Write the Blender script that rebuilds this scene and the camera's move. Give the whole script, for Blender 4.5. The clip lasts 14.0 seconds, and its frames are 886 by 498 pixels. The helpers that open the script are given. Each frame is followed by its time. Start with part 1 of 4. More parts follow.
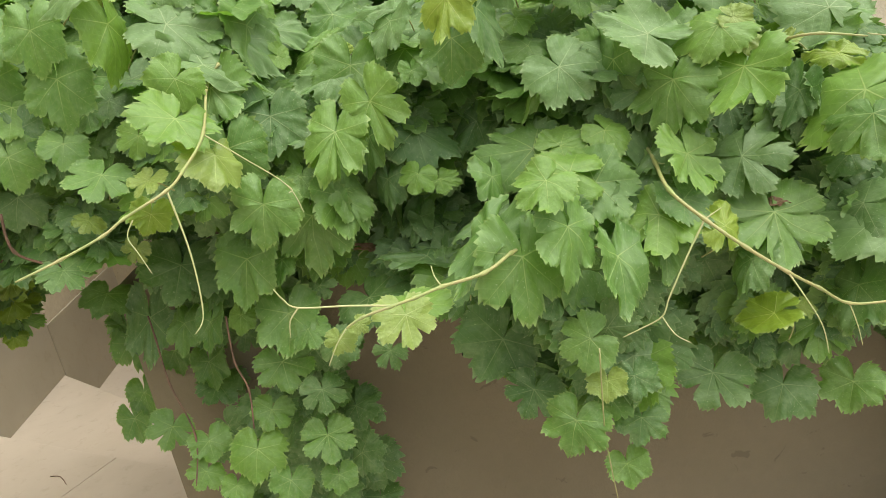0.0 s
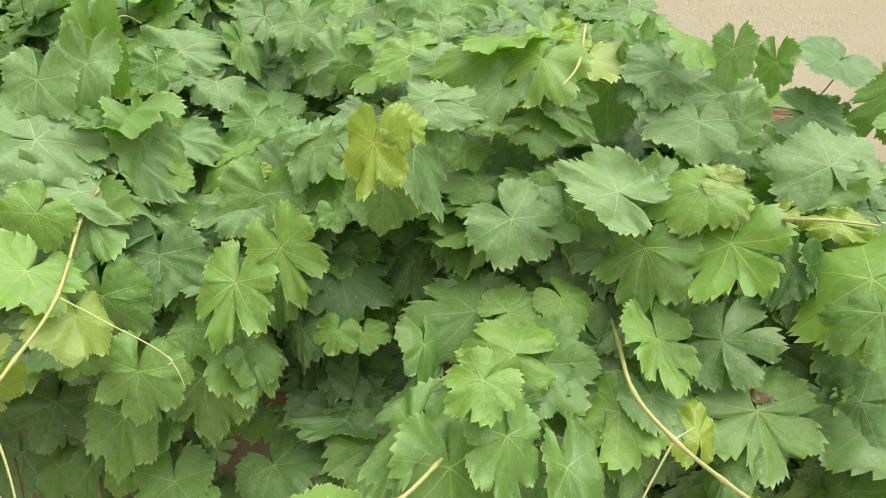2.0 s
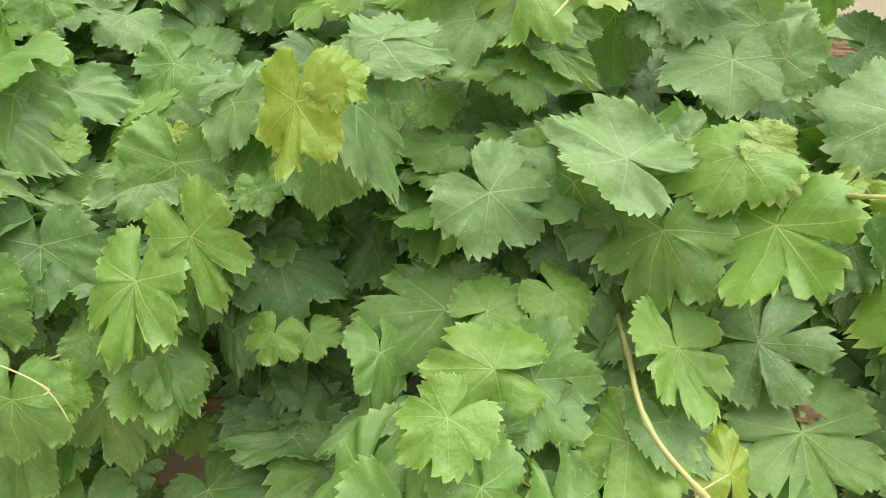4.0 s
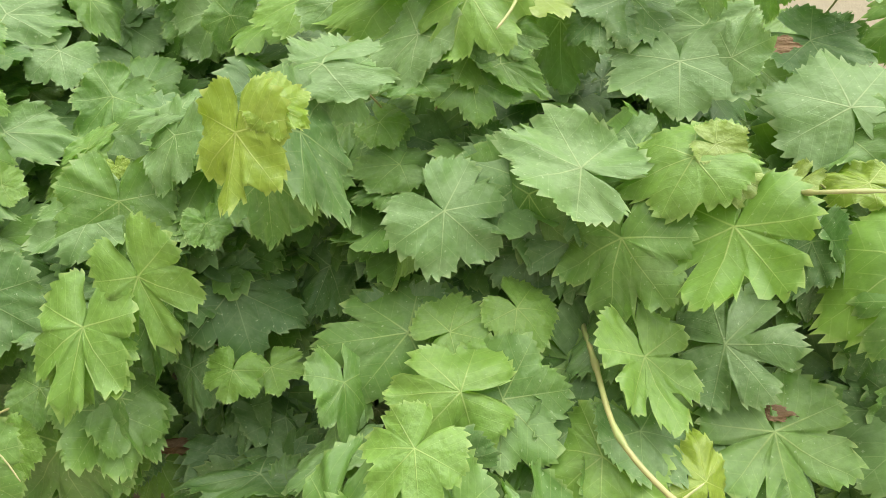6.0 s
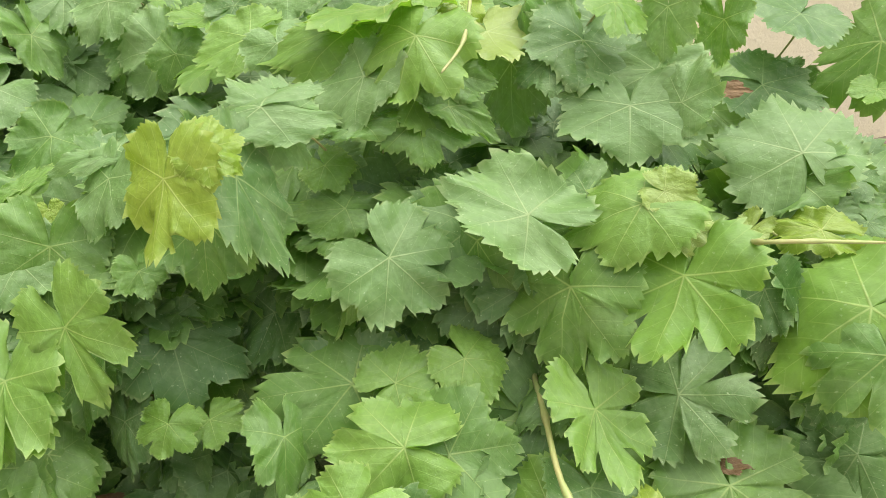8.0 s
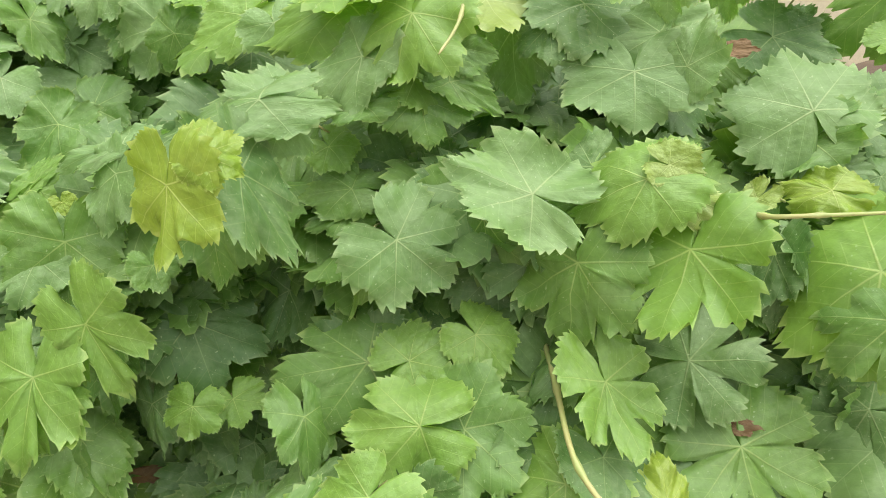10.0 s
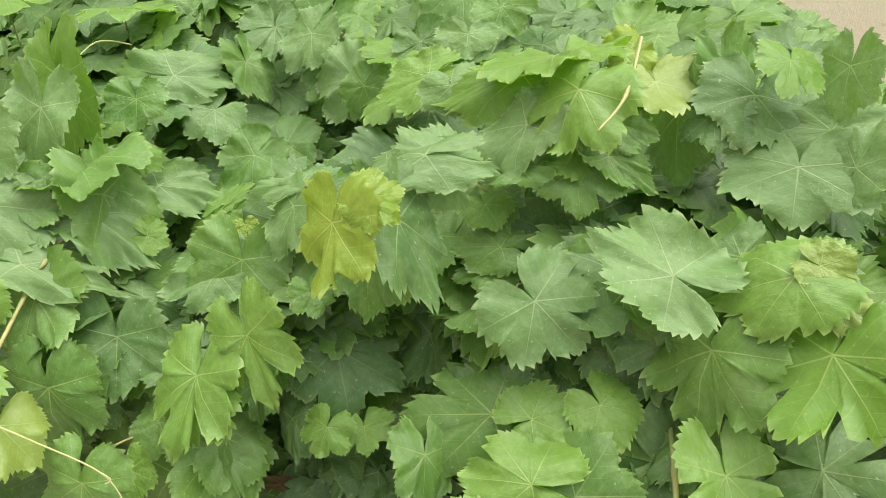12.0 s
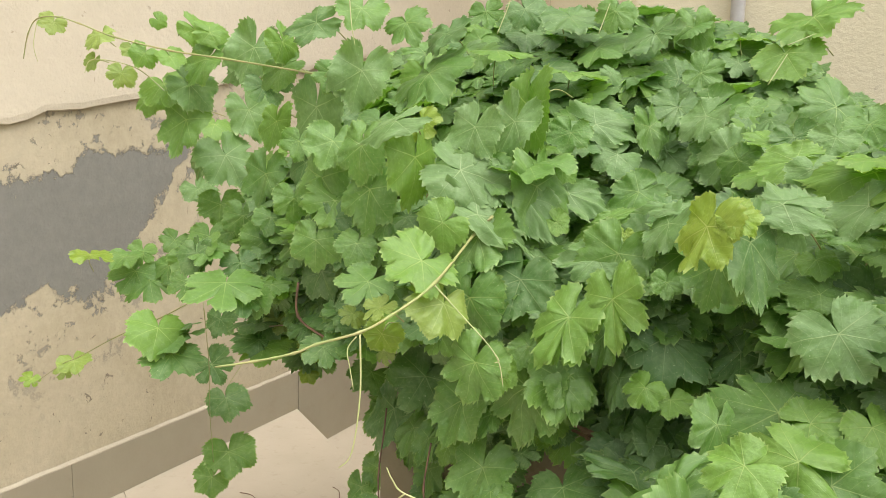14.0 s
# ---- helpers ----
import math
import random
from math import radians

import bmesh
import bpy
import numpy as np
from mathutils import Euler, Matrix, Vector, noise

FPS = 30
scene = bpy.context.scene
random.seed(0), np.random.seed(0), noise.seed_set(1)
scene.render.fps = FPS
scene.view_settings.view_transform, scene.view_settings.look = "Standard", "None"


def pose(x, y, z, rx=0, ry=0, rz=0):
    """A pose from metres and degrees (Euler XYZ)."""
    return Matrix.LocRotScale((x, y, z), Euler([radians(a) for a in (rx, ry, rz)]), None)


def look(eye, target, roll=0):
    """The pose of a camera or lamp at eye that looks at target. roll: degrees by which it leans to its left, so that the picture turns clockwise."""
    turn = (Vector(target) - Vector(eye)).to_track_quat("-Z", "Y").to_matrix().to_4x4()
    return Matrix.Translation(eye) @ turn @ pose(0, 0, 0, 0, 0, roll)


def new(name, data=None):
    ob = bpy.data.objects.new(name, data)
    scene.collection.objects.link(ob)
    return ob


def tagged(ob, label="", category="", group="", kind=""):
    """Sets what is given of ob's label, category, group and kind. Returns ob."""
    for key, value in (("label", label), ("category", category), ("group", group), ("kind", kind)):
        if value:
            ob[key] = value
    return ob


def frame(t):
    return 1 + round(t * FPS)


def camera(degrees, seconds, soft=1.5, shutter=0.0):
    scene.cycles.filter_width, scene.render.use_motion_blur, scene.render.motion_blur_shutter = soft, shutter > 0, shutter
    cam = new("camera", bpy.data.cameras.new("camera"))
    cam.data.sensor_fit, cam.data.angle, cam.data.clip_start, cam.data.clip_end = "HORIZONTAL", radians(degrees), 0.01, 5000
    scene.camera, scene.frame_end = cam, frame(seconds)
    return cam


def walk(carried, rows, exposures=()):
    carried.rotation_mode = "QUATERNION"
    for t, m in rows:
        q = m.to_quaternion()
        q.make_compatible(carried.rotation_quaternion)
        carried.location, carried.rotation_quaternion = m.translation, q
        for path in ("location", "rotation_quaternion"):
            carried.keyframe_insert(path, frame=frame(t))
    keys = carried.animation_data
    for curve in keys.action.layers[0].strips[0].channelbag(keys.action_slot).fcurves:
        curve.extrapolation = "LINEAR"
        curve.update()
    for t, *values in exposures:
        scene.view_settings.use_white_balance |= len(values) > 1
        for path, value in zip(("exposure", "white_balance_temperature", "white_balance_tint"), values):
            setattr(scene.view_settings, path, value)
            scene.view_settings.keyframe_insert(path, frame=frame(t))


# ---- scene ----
cam = camera(58.0, 14.0, 0.8)
PATH = [
    (0, (0.129, 0.040, 1.279), (0.126, 1.467, 0.818), -11.61),
    (0.5, (0.203, 0.269, 1.346), (0.190, 1.686, 0.856), -12.09),
    (1, (0.240, 0.459, 1.370), (0.286, 1.846, 0.799), -7.85),
    (1.5, (0.246, 0.369, 1.404), (0.247, 1.770, 0.869), -11.48),
    (2, (0.220, 0.282, 1.395), (0.277, 1.716, 0.956), -7.53),
    (2.5, (0.221, 0.332, 1.384), (0.285, 1.730, 0.843), -10.42),
    (2.7, (0.224, 0.337, 1.381), (0.280, 1.739, 0.853), -11.59),
    (4.8, (0.298, 0.570, 1.373), (0.313, 1.952, 0.789), -7.48),
    (5, (0.293, 0.561, 1.367), (0.330, 1.952, 0.807), -9.03),
    (5.5, (0.288, 0.519, 1.386), (0.362, 1.920, 0.855), -9.91),
    (6, (0.291, 0.517, 1.378), (0.380, 1.907, 0.819), -11.70),
    (6.5, (0.302, 0.528, 1.383), (0.376, 1.912, 0.808), -11.93),
    (7, (0.302, 0.531, 1.383), (0.351, 1.912, 0.799), -12.04),
    (7.5, (0.304, 0.536, 1.372), (0.455, 1.933, 0.849), -11.20),
    (7.7, (0.310, 0.538, 1.373), (0.464, 1.939, 0.861), -10.61),
    (9.8, (0.353, 0.549, 1.422), (0.417, 1.916, 0.808), -14.50),
    (10, (0.347, 0.551, 1.421), (0.418, 1.909, 0.789), -14.54),
    (10.5, (0.357, 0.549, 1.423), (0.452, 1.925, 0.834), -14.68),
    (11, (0.397, 0.557, 1.415), (0.466, 1.939, 0.837), -14.03),
    (11.5, (0.395, 0.591, 1.412), (0.327, 1.970, 0.827), -9.48),
    (12, (0.368, 0.520, 1.433), (0.162, 1.927, 0.956), -10.71),
    (12.5, (0.359, 0.396, 1.392), (0.049, 1.770, 0.876), -7.25),
    (13, (0.388, 0.316, 1.363), (0.007, 1.687, 0.889), -4.12),
    (13.5, (0.381, 0.230, 1.373), (-0.167, 1.571, 0.981), -2.23),
    (14, (0.370, 0.157, 1.385), (-0.339, 1.456, 1.137), 1.50),
]
walk(cam, [(t, look(eye, target, roll)) for t, eye, target, roll in PATH], [(0, 0.47), (0.5, 0.66), (1, 0.70), (2, 0.66), (2.5, 0.68), (5, 0.71), (6, 0.74), (10.5, 0.72), (12.5, 0.62), (13.5, 0.62), (14, 0.52)])
# PATH_END

# ---- light ----
world = bpy.data.worlds.new("overcast_sky")
scene.world = world
world.use_nodes = True
wn, wl = world.node_tree.nodes, world.node_tree.links
sky = wn.new("ShaderNodeTexSky")
sky.sky_type, sky.sun_disc = "NISHITA", False
sky.sun_elevation, sky.sun_rotation = radians(60), radians(105)
sky.dust_density, sky.air_density = 4.0, 1.0
soft_sky = wn.new("ShaderNodeHueSaturation")
soft_sky.inputs["Saturation"].default_value = 0.25
wl.new(sky.outputs["Color"], soft_sky.inputs["Color"])
wl.new(soft_sky.outputs["Color"], wn["Background"].inputs["Color"])
wn["Background"].inputs["Strength"].default_value = 0.18
sun = new("sun", bpy.data.lights.new("sun", "SUN"))
sun.data.energy, sun.data.angle, sun.data.color = 2.75, radians(75), (1.0, 0.97, 0.92)
sun.matrix_world = look((0.95, 0.5, 4.0), (0, 1.3, 0.6))
scene.view_settings.exposure = 0.58


# ---- materials ----
def material(name):
    m = bpy.data.materials.new(name)
    m.use_nodes = True
    return m, m.node_tree.nodes, m.node_tree.links, m.node_tree.nodes["Principled BSDF"]


def noise_node(n, l, scale, detail=4.0, rough=0.55, vector=None, distortion=0.0):
    t = n.new("ShaderNodeTexNoise")
    t.inputs["Scale"].default_value, t.inputs["Detail"].default_value = scale, detail
    t.inputs["Roughness"].default_value, t.inputs["Distortion"].default_value = rough, distortion
    if vector is not None:
        l.new(vector, t.inputs["Vector"])
    return t.outputs["Fac"]


def math_node(n, l, op, a, b=None, c=None, clamp=False):
    k = n.new("ShaderNodeMath")
    k.operation, k.use_clamp = op, clamp
    for i, v in enumerate((a, b, c)):
        if v is None:
            continue
        if isinstance(v, (int, float)):
            k.inputs[i].default_value = v
        else:
            l.new(v, k.inputs[i])
    return k.outputs[0]


def ramp(n, l, fac, low, high):
    r = n.new("ShaderNodeMapRange")
    r.inputs["From Min"].default_value, r.inputs["From Max"].default_value = low, high
    r.clamp = True
    l.new(fac, r.inputs["Value"])
    return r.outputs["Result"]


def mix(n, l, fac, a, b, kind="MIX"):
    k = n.new("ShaderNodeMix")
    k.data_type, k.blend_type = "RGBA", kind
    if isinstance(fac, (int, float)):
        k.inputs[0].default_value = fac
    else:
        l.new(fac, k.inputs[0])
    for i, v in ((6, a), (7, b)):
        if isinstance(v, tuple):
            k.inputs[i].default_value = (*v, 1)
        else:
            l.new(v, k.inputs[i])
    return k.outputs[2]


def bump(n, l, height, strength, distance, after=None):
    b = n.new("ShaderNodeBump")
    b.inputs["Strength"].default_value, b.inputs["Distance"].default_value = strength, distance
    l.new(height, b.inputs["Height"])
    if after is not None:
        l.new(after, b.inputs["Normal"])
    return b.outputs["Normal"]


VEINS = (0, 52, -52, 104, -104)


def leaf_material(name, deep, pale, vein, dust, gloss, through_colour, joined):
    """A vine leaf: palmate veins from the UV map, puckered blade, dusty specks."""
    m, n, l, p = material(name)
    uv = n.new("ShaderNodeUVMap")
    uv.uv_map = "leaf"
    s = n.new("ShaderNodeSeparateXYZ")
    l.new(uv.outputs["UV"], s.inputs[0])
    x = math_node(n, l, "MULTIPLY_ADD", s.outputs[0], 3.0, -1.5)
    y = math_node(n, l, "MULTIPLY_ADD", s.outputs[1], 3.0, -1.5)
    nearest, side = None, None
    for a in VEINS:
        dx, dy = math.sin(radians(a)), math.cos(radians(a))
        along = math_node(n, l, "MULTIPLY_ADD", x, dx, math_node(n, l, "MULTIPLY", y, dy))
        across = math_node(n, l, "ABSOLUTE", math_node(n, l, "MULTIPLY_ADD", x, dy, math_node(n, l, "MULTIPLY", y, -dx)))
        behind = math_node(n, l, "LESS_THAN", along, 0.0)
        d = math_node(n, l, "ADD", math_node(n, l, "MULTIPLY_ADD", along, 0.012, across), behind)
        # side veins leave each main vein at about fifty degrees
        step = math_node(n, l, "FRACT", math_node(n, l, "MULTIPLY", math_node(n, l, "MULTIPLY_ADD", across, -0.8, along), 5.5))
        rib = math_node(n, l, "MULTIPLY_ADD", math_node(n, l, "ABSOLUTE", math_node(n, l, "SUBTRACT", step, 0.5)), 0.16, 0.0)
        if nearest is None:
            nearest, side = d, rib
        else:
            closer = math_node(n, l, "LESS_THAN", d, nearest)
            k = n.new("ShaderNodeMix")
            l.new(closer, k.inputs[0]), l.new(side, k.inputs[2]), l.new(rib, k.inputs[3])
            side = k.outputs[0]
            nearest = math_node(n, l, "MINIMUM", d, nearest)
    main = math_node(n, l, "SUBTRACT", 1.0, ramp(n, l, nearest, 0.004, 0.017))
    minor = math_node(n, l, "SUBTRACT", 1.0, ramp(n, l, side, 0.0015, 0.009))
    veins = math_node(n, l, "MAXIMUM", main, math_node(n, l, "MULTIPLY", minor, 0.28))
    if joined:
        rnd = n.new("ShaderNodeNewGeometry").outputs["Random Per Island"]
    else:
        rnd = n.new("ShaderNodeObjectInfo").outputs["Random"]
    shift = n.new("ShaderNodeVectorMath")
    shift.operation = "ADD"
    l.new(uv.outputs["UV"], shift.inputs[0])
    span = n.new("ShaderNodeCombineXYZ")
    l.new(math_node(n, l, "MULTIPLY", rnd, 37.0), span.inputs[0])
    l.new(math_node(n, l, "MULTIPLY", rnd, 61.0), span.inputs[1])
    l.new(span.outputs[0], shift.inputs[1])
    v = shift.outputs[0]
    blotch = ramp(n, l, noise_node(n, l, 3.2, 3, vector=v), 0.32, 0.7)
    tone = math_node(n, l, "ADD", math_node(n, l, "MULTIPLY", blotch, 0.5), math_node(n, l, "MULTIPLY", rnd, 0.5))
    colour = mix(n, l, tone, deep, pale)
    colour = mix(n, l, math_node(n, l, "MULTIPLY", veins, 0.54), colour, vein)
    # the margin of the blade is paler and drier
    edge = n.new("ShaderNodeUVMap")
    edge.uv_map = "rim"
    e = n.new("ShaderNodeSeparateXYZ")
    l.new(edge.outputs["UV"], e.inputs[0])
    margin = math_node(n, l, "MULTIPLY", ramp(n, l, e.outputs[0], 0.955, 1.0), ramp(n, l, noise_node(n, l, 8.0, 3, vector=v), 0.3, 0.65))
    colour = mix(n, l, math_node(n, l, "MULTIPLY", margin, 0.55), colour, vein)
    film = ramp(n, l, noise_node(n, l, 5.0, 5, 0.7, v, 0.6), 0.45, 0.75)
    specks = ramp(n, l, noise_node(n, l, 52.0, 2, 0.5, v), 0.665, 0.72)
    dusty = math_node(n, l, "MULTIPLY", math_node(n, l, "MAXIMUM", math_node(n, l, "MULTIPLY", film, 0.45), specks), dust)
    colour = mix(n, l, dusty, colour, (0.34, 0.43, 0.24))
    mottle = ramp(n, l, noise_node(n, l, 30.0, 4, 0.7, v), 0.38, 0.66)
    colour = mix(n, l, math_node(n, l, "MULTIPLY", mottle, 0.24), colour, (deep[0] * 0.5, deep[1] * 0.55, deep[2] * 0.5))
    scars = ramp(n, l, noise_node(n, l, 19.0, 5, 0.75, v, 1.2), 0.71, 0.745)
    colour = mix(n, l, math_node(n, l, "MULTIPLY", scars, 0.2 + 0.7 * dust), colour, (0.46, 0.50, 0.36))
    l.new(colour, p.inputs["Base Color"])
    p.inputs["Roughness"].default_value = gloss
    l.new(math_node(n, l, "MULTIPLY_ADD", dusty, 0.35, gloss), p.inputs["Roughness"])
    p.inputs["Specular IOR Level"].default_value = 0.4
    fine = noise_node(n, l, 24.0, 3, 0.6, v)
    blister = noise_node(n, l, 9.0, 2, 0.5, v)
    relief = math_node(n, l, "MULTIPLY_ADD", blister, 1.3, math_node(n, l, "MULTIPLY_ADD", veins, 0.12, math_node(n, l, "MULTIPLY", fine, 0.4)))
    l.new(bump(n, l, relief, 0.75, 0.003), p.inputs["Normal"])
    glow = n.new("ShaderNodeBsdfTranslucent")
    l.new(mix(n, l, 1.0, colour, through_colour, "MULTIPLY"), glow.inputs["Color"])
    both = n.new("ShaderNodeMixShader")
    both.inputs[0].default_value = 0.32
    l.new(p.outputs[0], both.inputs[1]), l.new(glow.outputs[0], both.inputs[2])
    l.new(both.outputs[0], n["Material Output"].inputs["Surface"])
    return m


TONES = (
    # first tone: old leaves, also the shade colour of inner leaves
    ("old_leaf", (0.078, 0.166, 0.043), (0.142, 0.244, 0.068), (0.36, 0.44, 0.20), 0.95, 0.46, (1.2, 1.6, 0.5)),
    ("green_leaf", (0.100, 0.208, 0.041), (0.160, 0.282, 0.058), (0.40, 0.48, 0.18), 0.65, 0.44, (1.4, 1.7, 0.5)),
    ("fresh_leaf", (0.126, 0.248, 0.036), (0.184, 0.312, 0.056), (0.42, 0.50, 0.18), 0.35, 0.43, (1.5, 1.7, 0.5)),
    ("young_leaf", (0.172, 0.275, 0.027), (0.270, 0.355, 0.050), (0.54, 0.58, 0.22), 0.05, 0.36, (1.3, 1.5, 0.4)),
    ("tip_leaf", (0.205, 0.296, 0.056), (0.300, 0.375, 0.105), (0.48, 0.54, 0.24), 0.15, 0.40, (1.4, 1.5, 0.5)),
    ("pale_leaf", (0.128, 0.236, 0.066), (0.180, 0.294, 0.094), (0.44, 0.52, 0.26), 0.80, 0.46, (1.2, 1.5, 0.6)),
    ("dry_leaf", (0.19, 0.115, 0.056), (0.29, 0.185, 0.098), (0.38, 0.27, 0.15), 0.2, 0.7, (1.0, 0.8, 0.6)),
)
LEAF = [leaf_material(*row, joined=False) for row in TONES]
LEAF_JOINED = [leaf_material("far_" + TONES[i][0], *TONES[i][1:], joined=True) for i in (0, 1, 2)]


def stem_material(name, a, b, rough=0.5):
    m, n, l, p = material(name)
    co = n.new("ShaderNodeTexCoord").outputs["Object"]
    l.new(mix(n, l, ramp(n, l, noise_node(n, l, 35.0, 4, vector=co), 0.35, 0.65), a, b), p.inputs["Base Color"])
    p.inputs["Roughness"].default_value = rough
    l.new(bump(n, l, noise_node(n, l, 240.0, 2, vector=co), 0.4, 0.001), p.inputs["Normal"])
    return m


SHOOT = stem_material("green_shoot", (0.25, 0.30, 0.095), (0.33, 0.30, 0.12))
TENDRIL = stem_material("tendril", (0.36, 0.42, 0.16), (0.42, 0.40, 0.19))
TWIG = stem_material("woody_cane", (0.10, 0.060, 0.035), (0.18, 0.10, 0.06), 0.8)


def plaster_material(name, base, second, stain, grey=None):
    """Old painted plaster: cloudy colour, crumbs, fine cracks and, if asked, bare cement where it fell off."""
    m, n, l, p = material(name)
    co = n.new("ShaderNodeTexCoord").outputs["Object"]
    cloud = ramp(n, l, noise_node(n, l, 2.2, 5, 0.6, co, 0.4), 0.3, 0.7)
    colour = mix(n, l, cloud, base, second)
    fine = ramp(n, l, noise_node(n, l, 34.0, 6, 0.75, co), 0.35, 0.75)
    colour = mix(n, l, math_node(n, l, "MULTIPLY", fine, 0.22), colour, stain)
    crumbs = ramp(n, l, noise_node(n, l, 22.0, 4, 0.6, co, 0.8), 0.66, 0.69)
    colour = mix(n, l, math_node(n, l, "MULTIPLY", crumbs, 0.75), colour, stain)
    height = noise_node(n, l, 60.0, 5, 0.65, co)
    if grey:
        s = n.new("ShaderNodeSeparateXYZ")
        l.new(co, s.inputs[0])
        # one fallen patch: a slanting top edge, a level foot that climbs towards the stairs, all ragged
        wob = math_node(n, l, "MULTIPLY_ADD", noise_node(n, l, 5.5, 9, 0.75, co), 0.34, -0.17)
        y, z = s.outputs[1], s.outputs[2]
        top = math_node(n, l, "MINIMUM", math_node(n, l, "MULTIPLY_ADD", y, 0.26, 0.719), 1.225)
        foot = math_node(n, l, "MAXIMUM", math_node(n, l, "MULTIPLY_ADD", y, 1.1, -1.396), math_node(n, l, "MULTIPLY_ADD", y, -0.8, 1.76))
        foot = math_node(n, l, "MAXIMUM", foot, 0.76)
        depth = math_node(n, l, "MINIMUM", math_node(n, l, "SUBTRACT", top, z), math_node(n, l, "SUBTRACT", z, foot))
        patch = ramp(n, l, math_node(n, l, "ADD", depth, wob), -0.007, 0.007)
        bits = ramp(n, l, noise_node(n, l, 12.0, 7, 0.78, co), 0.57, 0.595)
        near = ramp(n, l, depth, -0.45, 0.0)
        patch = math_node(n, l, "MAXIMUM", patch, math_node(n, l, "MULTIPLY", bits, near))
        cement = mix(n, l, noise_node(n, l, 30.0, 4, 0.6, co), grey, (grey[0] * 1.5, grey[1] * 1.5, grey[2] * 1.5))
        colour = mix(n, l, patch, colour, cement)
        height = math_node(n, l, "MULTIPLY_ADD", patch, -1.6, height)
    l.new(colour, p.inputs["Base Color"])
    p.inputs["Roughness"].default_value = 0.9
    l.new(bump(n, l, height, 0.7, 0.005), p.inputs["Normal"])
    return m


LEFT_PLASTER = plaster_material("peeling_plaster", (0.42, 0.36, 0.24), (0.50, 0.435, 0.31), (0.13, 0.108, 0.08), (0.155, 0.15, 0.13))
BACK_PLASTER = plaster_material("beige_plaster", (0.60, 0.54, 0.37), (0.66, 0.59, 0.42), (0.50, 0.44, 0.31))
BROWN_PLASTER = plaster_material("brown_render", (0.182, 0.152, 0.094), (0.220, 0.184, 0.116), (0.14, 0.115, 0.072))
WHITE_PLASTER = plaster_material("pale_plaster", (0.54, 0.475, 0.36), (0.60, 0.53, 0.41), (0.36, 0.30, 0.22))

MORTAR = plaster_material("grey_mortar", (0.36, 0.31, 0.23), (0.43, 0.375, 0.28), (0.24, 0.20, 0.15))


def tile_material(name, a, b, rough=0.45):
    m, n, l, p = material(name)
    co = n.new("ShaderNodeTexCoord").outputs["Object"]
    rnd = n.new("ShaderNodeObjectInfo").outputs["Random"]
    t = math_node(n, l, "ADD", math_node(n, l, "MULTIPLY", ramp(n, l, noise_node(n, l, 4.0, 5, 0.6, co), 0.3, 0.7), 0.7), math_node(n, l, "MULTIPLY", rnd, 0.3))
    colour = mix(n, l, t, a, b)
    dirt = ramp(n, l, noise_node(n, l, 19.0, 5, 0.7, co), 0.56, 0.80)
    colour = mix(n, l, math_node(n, l, "MULTIPLY", dirt, 0.35), colour, (0.30, 0.24, 0.18))
    l.new(colour, p.inputs["Base Color"])
    l.new(math_node(n, l, "MULTIPLY_ADD", dirt, 0.3, rough), p.inputs["Roughness"])
    l.new(bump(n, l, noise_node(n, l, 90.0, 3, 0.5, co), 0.15, 0.002), p.inputs["Normal"])
    return m


FLOOR_TILE = tile_material("cream_floor_tile", (0.41, 0.35, 0.26), (0.48, 0.415, 0.32))
SKIRT_TILE = tile_material("taupe_skirting_tile", (0.285, 0.25, 0.18), (0.335, 0.295, 0.215))
GROUT = tile_material("grout", (0.30, 0.24, 0.18), (0.36, 0.30, 0.23), 0.8)
SOIL = plaster_material("soil", (0.10, 0.07, 0.05), (0.16, 0.12, 0.08), (0.05, 0.04, 0.03))
STONE = tile_material("pale_sill_stone", (0.30, 0.285, 0.25), (0.36, 0.34, 0.30))
RUBBER = stem_material("dark_ribbed_strip", (0.035, 0.035, 0.035), (0.06, 0.058, 0.055), 0.6)
METAL = stem_material("grey_painted_metal", (0.36, 0.345, 0.32), (0.42, 0.40, 0.37), 0.45)


# ---- building helpers ----
def part(name, bm, mat, parent=None, label=""):
    me = bpy.data.meshes.new(name)
    bm.to_mesh(me)
    bm.free()
    for mm in mat if isinstance(mat, (list, tuple)) else (mat,):
        me.materials.append(mm)
    ob = new(name, me)
    if parent:
        ob.parent = parent
    return tagged(ob, label)


def prism(points, z0, z1, bevel=0.0):
    """An upright block on a flat outline."""
    bm = bmesh.new()
    low = [bm.verts.new((x, y, z0)) for x, y in points]
    high = [bm.verts.new((x, y, z1)) for x, y in points]
    bm.faces.new(low[::-1]), bm.faces.new(high)
    for i in range(len(points)):
        j = (i + 1) % len(points)
        bm.faces.new((low[i], low[j], high[j], high[i]))
    bmesh.ops.recalc_face_normals(bm, faces=bm.faces)
    if bevel:
        bmesh.ops.bevel(bm, geom=bm.edges[:], offset=bevel, segments=2, affect="EDGES", profile=0.6)
    return bm


def box(x0, x1, y0, y1, z0, z1, bevel=0.0):
    return prism([(x0, y0), (x1, y0), (x1, y1), (x0, y1)], z0, z1, bevel)


